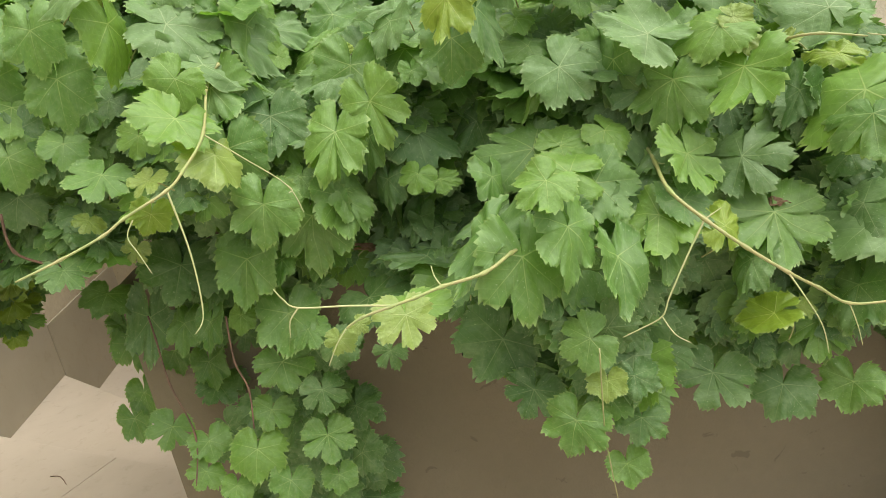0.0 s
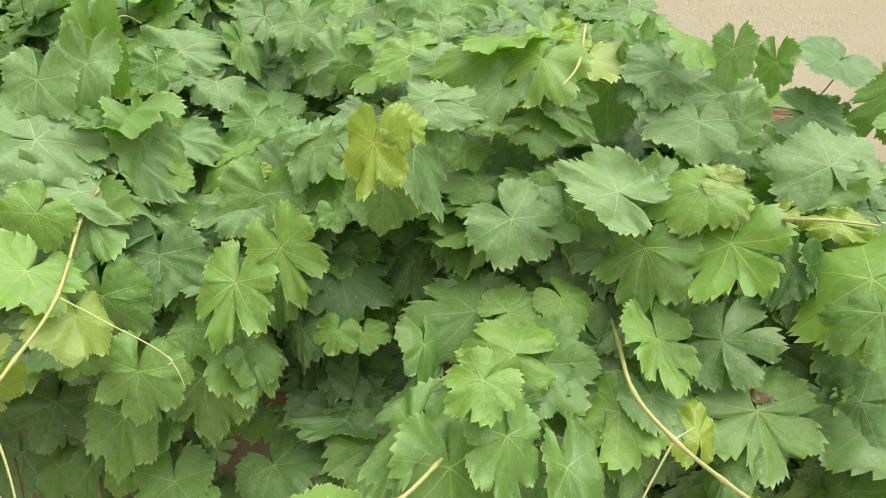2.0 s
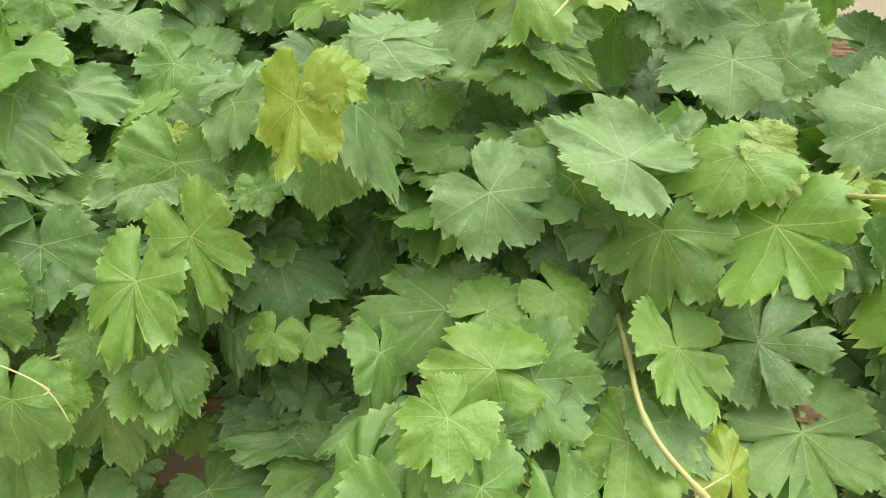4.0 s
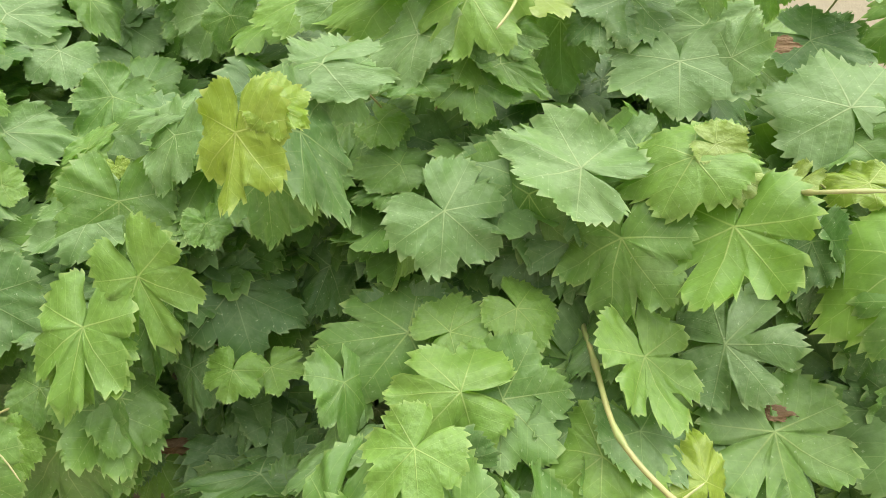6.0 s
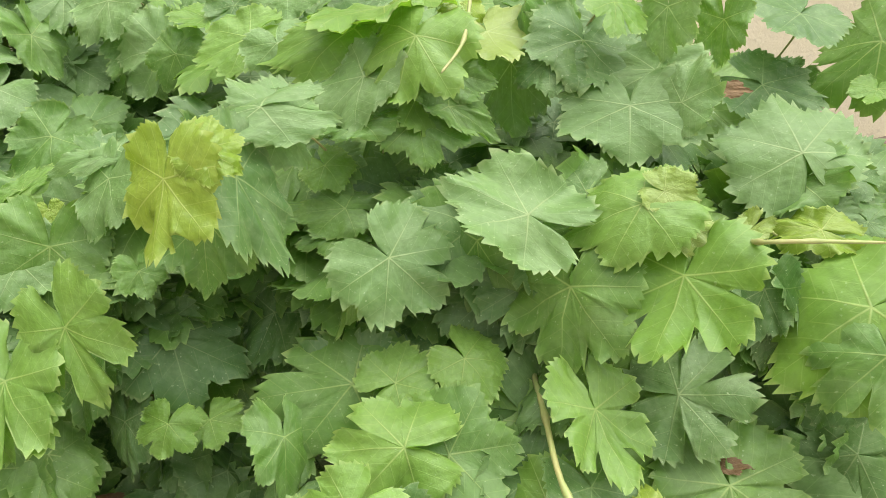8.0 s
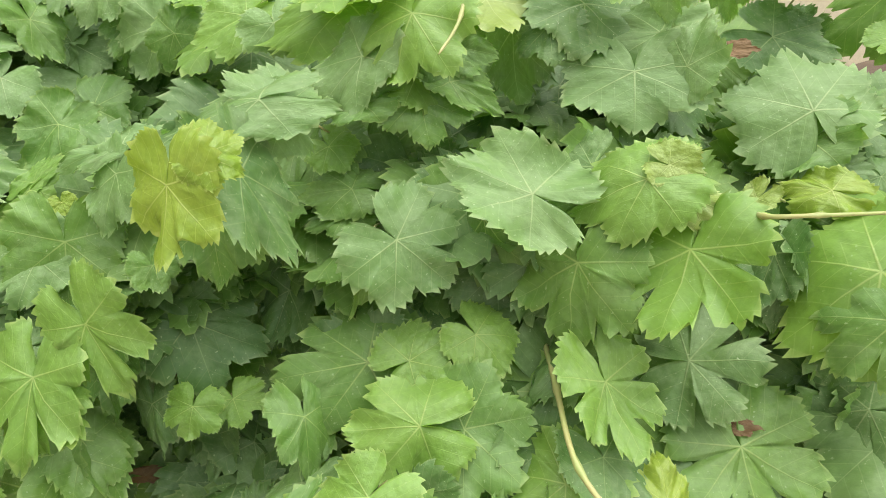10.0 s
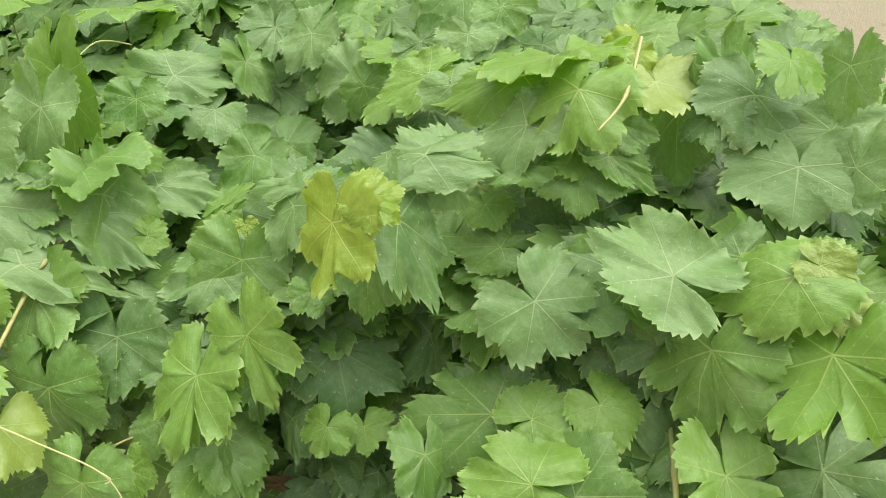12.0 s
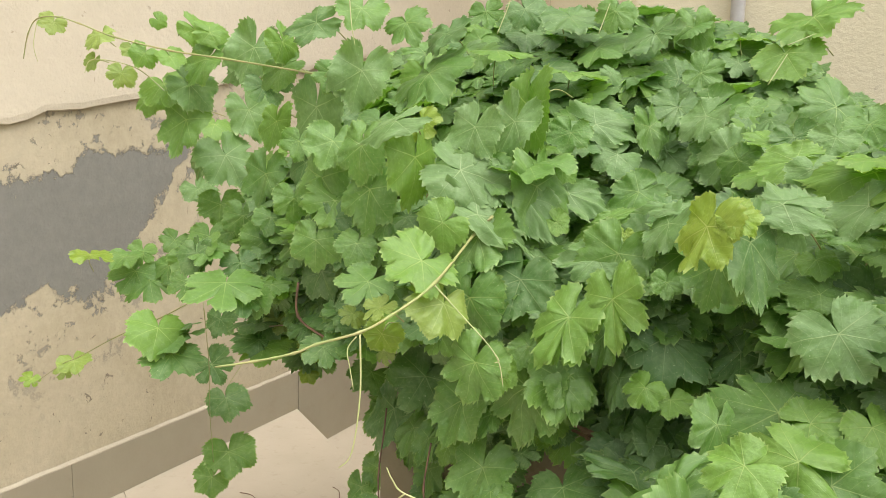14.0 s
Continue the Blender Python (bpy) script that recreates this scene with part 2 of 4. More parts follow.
def tube(points, radius, taper=0.6, sides=6, knots=()):
    """A round stem along a smooth line through points; knots swell at the inner points."""
    pts = [Vector(p) for p in points]
    line, rad = [], []
    for i in range(len(pts) - 1):
        p0, p1, p2, p3 = pts[max(i - 1, 0)], pts[i], pts[i + 1], pts[min(i + 2, len(pts) - 1)]
        for k in range(6):
            t = k / 6
            line.append(0.5 * ((2 * p1) + (p2 - p0) * t + (2 * p0 - 5 * p1 + 4 * p2 - p3) * t * t + (3 * p1 - p0 - 3 * p2 + p3) * t**3))
            f = (i + t) / (len(pts) - 1)
            swell = 1.45 if k == 0 and i in knots else 1.0
            rad.append(radius * (1 - (1 - taper) * f) * swell)
    line.append(pts[-1]), rad.append(radius * taper * 0.6)
    bm, rings, side = bmesh.new(), [], Vector((0.31, 0.22, 0.92))
    for i, c in enumerate(line):
        d = (line[min(i + 1, len(line) - 1)] - line[max(i - 1, 0)]).normalized()
        a = (side - d * side.dot(d)).normalized()
        b = d.cross(a)
        rings.append([bm.verts.new(c + (a * math.cos(q) + b * math.sin(q)) * rad[i]) for q in (2 * math.pi * k / sides for k in range(sides))])
    for r0, r1 in zip(rings, rings[1:]):
        for k in range(sides):
            bm.faces.new((r0[k], r0[(k + 1) % sides], r1[(k + 1) % sides], r1[k]))
    bm.faces.new(rings[0][::-1]), bm.faces.new(rings[-1])
    for fc in bm.faces:
        fc.smooth = True
    return bm


# ---- the setting ----
WALL_X = -1.95
LOW_Y = 1.50
STEP = 0.235
EDGE = Vector((0.85, -0.53))


def structure(name, bm, mat, label):
    return tagged(part(name, bm, mat), label, "", "", "structure")


wall_left = structure("wall_west", box(WALL_X - 0.2, WALL_X, -3.0, 6.0, -1.6, 3.6), LEFT_PLASTER, "old beige plastered wall with fallen patches of grey cement")
wall_back = structure("wall_north", box(-0.5, 5.0, 3.2, 3.4, -1.6, 3.6), BACK_PLASTER, "plain beige plastered house wall behind the vine")
wall_inner = structure("wall_inner", box(-0.5, -0.3, 3.4, 6.0, -1.6, 3.6), BACK_PLASTER, "beige plastered house wall beside the stairs")
wall_end = structure("wall_stair_end", box(WALL_X, -0.3, 6.0, 6.2, -1.6, 3.6), BACK_PLASTER, "beige plastered wall closing the stairs")
wall_right = structure("wall_east", box(5.0, 5.2, -3.0, 3.4, -1.6, 2.4), BACK_PLASTER, "plain beige plastered wall")
wall_low = structure("wall_low", prism([(-0.5, LOW_Y), (5.0, LOW_Y), (5.0, LOW_Y + 0.15), (-0.35, LOW_Y + 0.15), (-0.35, 3.2), (-0.5, 3.2)], -1.6, 0.86), BROWN_PLASTER, "low brown rendered wall under the hanging vine")
ground = structure("ground", box(-60, 60, -60, 60, -1.9, -1.6), SOIL, "bare brown earth round the house")
soil_bed = structure("soil_bed", box(-0.35, 5.0, LOW_Y + 0.15, 3.2, -1.6, 0.45), SOIL, "dark soil bed behind the low wall")

# ---- floor, step and skirting ----
ALONG = EDGE.normalized()
BACK = Vector((ALONG.y, -ALONG.x))
CORNER = Vector((WALL_X, 3.0))


def clip(poly, inside):
    """The part of a flat outline where inside(p) is not negative."""
    out = []
    for i, a in enumerate(poly):
        b = poly[(i + 1) % len(poly)]
        da, db = inside(a), inside(b)
        if da >= 0:
            out.append(a)
        if (da >= 0) != (db >= 0):
            out.append(a + (b - a) * (da / (da - db)))
    return out


def edge_point(s, d):
    """s along the step's edge from the wall, d back from it."""
    return CORNER + ALONG * s + BACK * d


def slab(outline, z0, z1, bevel=0.0):
    return prism([tuple(p) for p in outline], z0, z1, bevel)


inside_wall = lambda p: p.x - (WALL_X + 0.002)
on_landing = lambda poly: clip(clip(clip(poly, inside_wall), lambda p: p.y + 2.2), lambda p: 2.9 - p.x)
landing_outline = on_landing([edge_point(-4, 0.012), edge_point(7.5, 0.012), edge_point(7.5, 7), edge_point(-4, 7)])
floor = structure("floor", slab(landing_outline, -0.5, -0.006), GROUT, "landing floor of large cream tiles with thin joints")
# two lower steps, fanning out towards the low wall
second = [Vector((WALL_X + 0.002, 3.93)), Vector((-0.51, 2.55))]
lower = [Vector((WALL_X + 0.002, 5.0)), Vector((-0.51, 3.9))]
near_edge = [edge_point(0, 0.004), edge_point((-0.51 - WALL_X) / ALONG.x, 0.004)]
tread = structure("step_upper", slab([near_edge[0], near_edge[1], second[1], second[0]], -1.6, -STEP, 0.006), FLOOR_TILE, "upper cream tiled step beneath the landing")
tread_lower = structure("step_lower", slab([second[0], second[1] + Vector((0, 0.002)), lower[1], lower[0]], -1.6, -2 * STEP, 0.006), FLOOR_TILE, "lower cream tiled step beside the wall")
# the upper coat of plaster ends in a ragged slanting edge
coat = bmesh.new()
rows, steps = [], 130
for i in range(steps + 1):
    y = -2.9 + 8.0 * i / steps
    z = 1.332 + 0.17 * (y - 1.632) + 0.022 * noise.noise((y * 7, 0, 3)) + 0.012 * noise.noise((y * 23, 5, 1))
    rows.append([coat.verts.new(v) for v in ((WALL_X + 0.001, y, z - 0.004), (WALL_X + 0.016, y, z), (WALL_X + 0.019, y, z + 0.02), (WALL_X + 0.014, y, 3.9))])
for a, b in zip(rows, rows[1:]):
    for k in range(3):
        coat.faces.new((a[k], b[k], b[k + 1], a[k + 1]))
bmesh.ops.recalc_face_normals(coat, faces=coat.faces)
upper_coat = structure("trim_coat", coat, WHITE_PLASTER, "smoother pale upper coat of plaster ending in a ragged edge")

skirting = tagged(new("baseboard"), "taupe tile skirting with a pale mortar line on top", "", "", "structure")
for k in range(5):
    y1 = 2.996 - 1.2 * k
    part("panel", box(WALL_X + 0.001, WALL_X + 0.014, y1 - 1.198, y1, 0.001, 0.184, 0.0015), SKIRT_TILE, skirting)
part("panel", box(WALL_X + 0.001, WALL_X + 0.013, 3.002, 3.92, -STEP + 0.001, 0.184, 0.0015), SKIRT_TILE, skirting)
part("panel", box(WALL_X + 0.001, WALL_X + 0.014, 3.928, 4.9, -2 * STEP + 0.001, 0.05, 0.0015), SKIRT_TILE, skirting)
mortar = bmesh.new()
ring = []
for i in range(140):
    y = -2.9 + 6.8 * i / 139
    h = 0.187 + 0.004 * noise.noise((y * 19, 2, 2))
    w = 0.013 + 0.004 * noise.noise((y * 13, 7, 2))
    ring.append([mortar.verts.new(v) for v in ((WALL_X + 0.001, y, h + 0.008), (WALL_X + w, y, h), (WALL_X + w, y, 0.1845))])
for a, b in zip(ring, ring[1:]):
    for k in range(2):
        mortar.faces.new((a[k], b[k], b[k + 1], a[k + 1]))
bmesh.ops.recalc_face_normals(mortar, faces=mortar.faces)
part("mortar_line", mortar, MORTAR, skirting, "pale uneven mortar")

# ---- fixtures on the back wall ----
pipe = tagged(new("downpipe"), "slim beige downpipe on the house wall", "pipe")
part("tube", tube([(-0.13, 3.165, z) for z in (0.75, 1.6, 2.5, 3.5)], 0.024, 1.0, 14), METAL, pipe)
for z in (1.25, 2.2):
    part("bracket", box(-0.165, -0.095, 3.13, 3.2, z, z + 0.025, 0.003), METAL, pipe)

sill = tagged(new("metal_box"), "grey metal box with pale top and dark ribbed strip", "box")


def turned(s0, s1, d0, d1, z0, z1, bevel=0.0):
    """A block of the slanting box: s along its front, d back from it."""
    at = lambda s, d: (1.08 + 0.722 * s + 0.692 * d, 1.98 - 0.692 * s + 0.722 * d)
    return prism([at(s0, d0), at(s1, d0), at(s1, d1), at(s0, d1)], z0, z1, bevel)


part("body", turned(0.0, 0.42, 0.006, 0.105, 0.4505, 0.826, 0.004), METAL, sill)
part("top", turned(-0.004, 0.424, 0.0, 0.111, 0.866, 0.873, 0.002), STONE, sill, "pale stone top")
for k in range(4):
    part("rib", turned(0.001, 0.419, 0.004 + 0.003 * (k % 2), 0.10, 0.8265 + k * 0.0098, 0.8355 + k * 0.0098), RUBBER, sill)

# ---- the vine ----
vine = tagged(new("grape_vine"), "lush green grape vine sprawling over the low wall", "vine")


HALF_BLADE = ((0, 1.0), (5, 0.96), (12, 0.90), (20, 0.86), (30, 0.83), (38, 0.84), (46, 0.90), (52, 0.95), (57, 0.96), (64, 0.92), (72, 0.87), (83, 0.84), (95, 0.85), (104, 0.87), (112, 0.86), (124, 0.82), (138, 0.80), (150, 0.77), (160, 0.68), (167, 0.52), (173, 0.30), (180, 0.05))


def blade_radius(a, cuts, lean):
    """Outline of a vine leaf with five lobes: radius at a degrees from the tip; cuts are the depths of the bays."""
    right = a > 0
    side = 1 + lean * (1 if right else -1)
    a = abs(a)
    for (a0, r0), (a1, r1) in zip(HALF_BLADE, HALF_BLADE[1:]):
        if a <= a1:
            break
    r = r0 + (r1 - r0) * (a - a0) / (a1 - a0)
    for k, (bay, wide) in enumerate(((29, 4.4), (83, 3.8))):
        r *= 1 - cuts[k + 2 * right] * math.exp(-(abs((a - bay) / wide) ** 2.6))
    return r * (side if a > 20 else 1)


def leaf_mesh(bm, uv, rim, variant, matrix=None, teeth=44, rings=(0.13, 0.36, 0.66, 0.90, 0.965, 1.0)):
    """Adds one leaf: the stalk's end at the origin, the tip at y = 1."""
    rng = random.Random(variant * 7 + 1)
    j = lambda v, s: v + rng.uniform(-s, s)
    base, lean = (0.06, 0.24, 0.46)[variant % 3], j(0.0, 0.08)
    cuts = [max(0.0, base * (0.75 if k % 2 else 1.0) + j(0.0, 0.10)) for k in range(4)]
    droop, fold, wave, twist = j(0.12, 0.16), j(0.05, 0.13), j(0.13, 0.05), j(0.0, 0.14)
    phase = rng.uniform(0, 6.28)
    edge, a = [], -179.0
    while a < 179:
        # an uneven saw of teeth, each with a long back and a short front
        span = 360 / teeth * rng.choice((0.5, 0.8, 1.1, 1.5))
        high = 0.0092 * span * rng.uniform(0.75, 1.15)
        saw = ((0.0, -0.5), (0.42, 0.16), (0.86, 0.78)) if a < 0 else ((0.0, -0.5), (0.14, 0.78), (0.58, 0.16))
        for at, up in saw:
            b = a + span * at
            if b < 179:
                plain = max(0.05, blade_radius(b, cuts, lean)) * (1 + 0.07 * noise.noise((b * 0.03, phase, variant)))
                edge.append((radians(b), plain, plain * (1 + up * high)))
        a += span
    n = len(edge)
    m = matrix or Matrix.Identity(4)

    def put(a, r, f, grow=1.0):
        x, y = math.sin(a) * r, math.cos(a) * r
        z = -droop * r * r + fold * abs(x) + twist * x * y
        z += wave * f * (noise.noise((x * 1.7 + phase, y * 1.7, variant * 3.1)) * 1.6 + noise.noise((x * 4.3, y * 4.3 + phase, variant * 1.7)) * 0.8)
        nearest = min(abs((math.degrees(a) - v + 180) % 360 - 180) for v in VEINS)
        z += 0.011 * math.sin(min(nearest / 26, 1) * 1.57) * r * (1 - 0.7 * f)
        return bm.verts.new(m @ Vector((x * grow, y * grow, z)))

    centre = put(0, 0, 0)
    loops = [[put(a, r * f, f, tooth / r if f == 1.0 else 1.0) for a, r, tooth in edge] for f in rings]
    flat, out = {centre: (0, 0)}, {centre: 0.0}
    for f, loop in zip(rings, loops):
        for v, (a, r, tooth) in zip(loop, edge):
            reach = tooth if f == 1.0 else r * f
            flat[v], out[v] = (math.sin(a) * reach, math.cos(a) * reach), f
    faces = []
    for i in range(n):
        k = (i + 1) % n
        if i != n - 1:
            faces.append(bm.faces.new((centre, loops[0][k], loops[0][i])))
            for a, b in zip(loops, loops[1:]):
                faces.append(bm.faces.new((a[i], a[k], b[k], b[i])))
    for fc in faces:
        fc.smooth = True
        for lp in fc.loops:
            u, v = flat[lp.vert]
            lp[uv].uv = (u / 3 + 0.5, v / 3 + 0.5)
            lp[rim].uv = (out[lp.vert], 0.5)
    return faces


BLADES = []
for tone in range(7):
    row = []
    for variant in range(9):
        bm = bmesh.new()
        leaf_mesh(bm, bm.loops.layers.uv.new("leaf"), bm.loops.layers.uv.new("rim"), variant + 9 * tone)
        me = bpy.data.meshes.new("leaf")
        bm.to_mesh(me)
        bm.free()
        me.materials.append(LEAF[tone])
        row.append(me)
    BLADES.append(row)

picker = random.Random(4)
STALKS = []


def leaf(tone, x, y, z, tx, ty, tz, nx, ny, nz, lobed=None, broad=None):
    """One leaf of the vine: the stalk's end, the way to the tip, the side that it shows, how deeply it is lobed and how broad."""
    tip, face = Vector((tx, ty, tz)), Vector((nx, ny, nz))
    size = tip.length
    yy = tip.normalized()
    zz = (face - yy * face.dot(yy)).normalized()
    xx = yy.cross(zz)
    turn = Matrix((xx, yy, zz)).transposed().to_4x4()
    wide = size * (broad or picker.uniform(1.0, 1.14))
    ob = new("leaf", picker.choice(BLADES[tone] if lobed is None else BLADES[tone][lobed::3]))
    ob.parent = vine
    ob.matrix_world = Matrix.Translation((x, y, z)) @ turn @ Matrix.Diagonal((wide, size, size, 1))
    STALKS.append((Vector((x, y, z)), yy, zz, size))
    return ob


def stem(kind, radius, *points):
    name, mat = {"shoot": ("shoot", SHOOT), "tendril": ("tendril", TENDRIL), "twig": ("cane", TWIG)}[kind]
    knots = range(1, len(points) - 1) if kind != "tendril" else ()
    return part(name, tube(points, radius, 0.55 if kind != "twig" else 0.8, 7, knots), mat, vine)


stem('shoot', 0.0026, (0.232, 1.060, 0.928), (0.212, 1.005, 0.944), (0.171, 0.955, 0.943), (0.117, 0.919, 0.950), (0.085, 0.890, 0.954), (0.057, 0.865, 0.959), (0.025, 0.855, 0.957), (0.006, 0.850, 0.950))
stem('tendril', 0.0012, (0.063, 0.868, 0.958), (0.017, 0.848, 0.976), (-0.034, 0.828, 0.993), (-0.046, 0.822, 1.008), (-0.052, 0.820, 1.021))
stem('tendril', 0.001, (-0.034, 0.828, 0.993), (-0.045, 0.824, 0.981), (-0.049, 0.824, 0.963))
stem('tendril', 0.001, (0.006, 0.850, 0.950), (-0.007, 0.845, 0.936), (-0.021, 0.842, 0.914))
stem('tendril', 0.0011, (0.117, 0.919, 0.950), (0.111, 0.925, 0.962), (0.109, 0.935, 0.973))
stem('shoot', 0.0029, (0.452, 1.190, 0.998), (0.444, 1.130, 0.989), (0.434, 1.045, 0.971), (0.457, 0.988, 0.942), (0.496, 0.963, 0.904), (0.540, 0.948, 0.866), (0.582, 0.955, 0.833), (0.622, 0.960, 0.801), (0.684, 0.970, 0.787))
stem('tendril', 0.0014, (0.457, 0.988, 0.942), (0.427, 0.980, 0.900), (0.397, 0.971, 0.855), (0.384, 0.969, 0.831), (0.358, 0.978, 0.816), (0.334, 0.985, 0.805))
stem('tendril', 0.001, (0.384, 0.969, 0.831), (0.394, 0.955, 0.810), (0.410, 0.944, 0.799))
stem('tendril', 0.001, (0.622, 0.960, 0.801), (0.629, 0.955, 0.771), (0.632, 0.950, 0.743))
stem('tendril', 0.0012, (0.540, 0.948, 0.866), (0.551, 0.930, 0.838), (0.566, 0.920, 0.800), (0.570, 0.915, 0.762))
stem('tendril', 0.0012, (0.457, 0.988, 0.942), (0.480, 0.990, 0.952))
stem('tendril', 0.0012, (0.444, 1.130, 0.989), (0.464, 1.130, 0.983), (0.484, 1.140, 0.981))
stem('shoot', 0.0024, (-0.212, 1.426, 1.225), (-0.159, 1.294, 1.233), (-0.138, 1.237, 1.235), (-0.158, 1.221, 1.210), (-0.145, 1.077, 1.160), (-0.156, 0.985, 1.133), (-0.163, 0.930, 1.124), (-0.208, 0.903, 1.108), (-0.230, 0.888, 1.097), (-0.271, 0.864, 1.086), (-0.312, 0.840, 1.078))
stem('tendril', 0.0011, (-1.149, 1.786, 0.684), (-1.170, 1.766, 0.641), (-1.178, 1.758, 0.622))
stem('tendril', 0.0013, (-0.163, 0.930, 1.124), (-0.155, 0.920, 1.049), (-0.157, 0.906, 0.981), (-0.169, 0.896, 0.962))
stem('tendril', 0.0011, (-0.145, 1.077, 1.160), (-0.106, 1.090, 1.118), (-0.062, 1.104, 1.068), (-0.049, 1.103, 1.027))
stem('tendril', 0.0011, (-0.062, 1.104, 1.068), (-0.057, 1.105, 1.060), (-0.062, 1.102, 1.058))
stem('shoot', 0.0021, (-0.683, 1.545, 1.462), (-0.607, 1.424, 1.457), (-0.577, 1.371, 1.455), (-0.777, 1.353, 1.482), (-0.914, 1.338, 1.499), (-1.059, 1.321, 1.528), (-1.151, 1.312, 1.556), (-1.213, 1.304, 1.571), (-1.264, 1.294, 1.567), (-1.292, 1.290, 1.536), (-1.316, 1.292, 1.483))
stem('tendril', 0.0010, (-1.264, 1.293, 1.560), (-1.265, 1.283, 1.511), (-1.253, 1.283, 1.475))
stem('tendril', 0.0013, (-0.963, 1.365, 1.421), (-1.020, 1.342, 1.466), (-1.099, 1.302, 1.481), (-1.112, 1.290, 1.452))
stem('shoot', 0.0017, (-0.866, 1.387, 1.000), (-0.774, 1.280, 1.025), (-0.737, 1.233, 1.035), (-0.895, 1.284, 0.962), (-1.100, 1.336, 0.876), (-1.294, 1.376, 0.783), (-1.379, 1.389, 0.746), (-1.534, 1.413, 0.658))
stem('shoot', 0.0014, (-1.208, 1.701, 0.868), (-1.103, 1.599, 0.884), (-1.058, 1.556, 0.888), (-1.173, 1.681, 0.696), (-1.286, 1.792, 0.491), (-1.378, 1.892, 0.289), (-1.473, 1.978, 0.083))
stem('twig', 0.0024, (-0.528, 1.264, 1.082), (-0.531, 1.267, 1.019), (-0.493, 1.297, 0.978), (-0.474, 1.313, 0.968))
stem('twig', 0.0014, (-0.600, 1.352, 0.991), (-0.666, 1.393, 0.955), (-0.762, 1.442, 0.926))
stem('shoot', 0.0024, (0.640, 1.130, 1.110), (0.618, 1.075, 1.130), (0.647, 1.050, 1.132), (0.706, 1.049, 1.117))
stem('shoot', 0.0021, (0.476, 1.311, 1.346), (0.449, 1.248, 1.305), (0.418, 1.207, 1.286))
stem('tendril', 0.0011, (-0.478, 1.344, 1.598), (-0.469, 1.339, 1.540), (-0.459, 1.336, 1.501))
stem('twig', 0.0017, (-0.405, 1.371, 0.837), (-0.397, 1.351, 0.800), (-0.383, 1.312, 0.727), (-0.351, 1.266, 0.646), (-0.360, 1.225, 0.573))
stem('shoot', 0.0014, (0.333, 1.149, 0.719), (0.308, 1.020, 0.774), (0.297, 0.964, 0.797), (0.294, 0.992, 0.671), (0.297, 1.004, 0.608), (0.303, 1.017, 0.530))
stem('twig', 0.0017, (-0.234, 1.240, 0.854), (-0.237, 1.224, 0.781), (-0.225, 1.214, 0.733), (-0.231, 1.200, 0.669))
stem('tendril', 0.0011, (-0.260, 1.062, 1.072), (-0.271, 1.056, 1.053), (-0.261, 1.048, 1.030), (-0.249, 1.040, 1.002))
stem('tendril', 0.0013, (-0.164, 1.090, 1.157), (-0.189, 1.089, 1.170))
stem('tendril', 0.0011, (0.707, 1.050, 1.120), (0.734, 1.046, 1.112))
stem('tendril', 0.0013, (0.175, 1.702, 1.453), (0.200, 1.727, 1.508))
stem('tendril', 0.0010, (0.195, 1.762, 1.526), (0.238, 1.789, 1.548))
stem('tendril', 0.0011, (-0.302, 1.582, 1.541), (-0.289, 1.600, 1.594), (-0.286, 1.605, 1.616))
stem('tendril', 0.0011, (-0.133, 1.677, 1.546), (-0.120, 1.696, 1.605))

# some low, shaded leaves carry a darker tone to paint in the shade
leaf(2, 0.410, 1.267, 1.314, -0.041, -0.025, -0.045, -0.28, -0.71, 0.65)
leaf(4, 0.488, 1.332, 1.299, 0.006, -0.050, -0.030, 0.10, -0.60, 0.75)
leaf(3, 0.474, 1.367, 1.329, -0.025, -0.018, -0.015, 0.37, -0.84, 0.40)
leaf(2, 0.599, 1.276, 1.308, -0.010, -0.031, -0.023, 0.41, -0.62, 0.67)
leaf(0, 0.574, 1.303, 1.276, -0.025, -0.036, -0.042, 0.25, -0.81, 0.53)
leaf(0, 0.245, 1.494, 1.365, 0.013, -0.015, -0.036, -0.03, -0.92, 0.38)
leaf(2, 0.211, 1.493, 1.358, -0.024, -0.031, -0.011, 0.10, -0.41, 0.91)
leaf(2, 0.222, 1.464, 1.316, 0.008, -0.056, -0.024, -0.24, -0.42, 0.88)
leaf(5, 0.028, 1.600, 1.333, -0.046, -0.017, -0.024, -0.02, -0.79, 0.61)
leaf(2, 0.394, 1.335, 1.341, -0.009, -0.076, -0.009, -0.04, -0.12, 0.99)
leaf(0, 0.814, 1.324, 1.255, -0.047, -0.031, -0.009, 0.17, -0.49, 0.85)
leaf(0, 0.792, 1.331, 1.188, 0.011, -0.033, -0.020, -0.42, -0.56, 0.71)
leaf(0, 0.818, 1.259, 1.097, 0.008, -0.033, -0.019, -0.00, -0.50, 0.86)
leaf(0, 0.809, 1.211, 1.061, 0.006, -0.026, -0.021, -0.13, -0.64, 0.75)
leaf(1, 0.713, 1.053, 1.016, -0.020, -0.043, -0.045, -0.49, -0.51, 0.70)
leaf(0, 0.189, 1.157, 0.757, -0.049, -0.027, -0.050, -0.10, -0.83, 0.54)
leaf(1, 0.296, 1.011, 0.800, -0.044, 0.002, -0.014, -0.20, -0.81, 0.55)
leaf(0, 0.218, 1.107, 0.689, -0.024, -0.022, -0.033, -0.10, -0.80, 0.59)
leaf(4, 0.309, 1.003, 0.737, -0.007, -0.016, -0.024, -0.21, -0.78, 0.59)
leaf(1, 0.260, 1.006, 0.685, -0.024, -0.021, -0.039, -0.33, -0.73, 0.60)
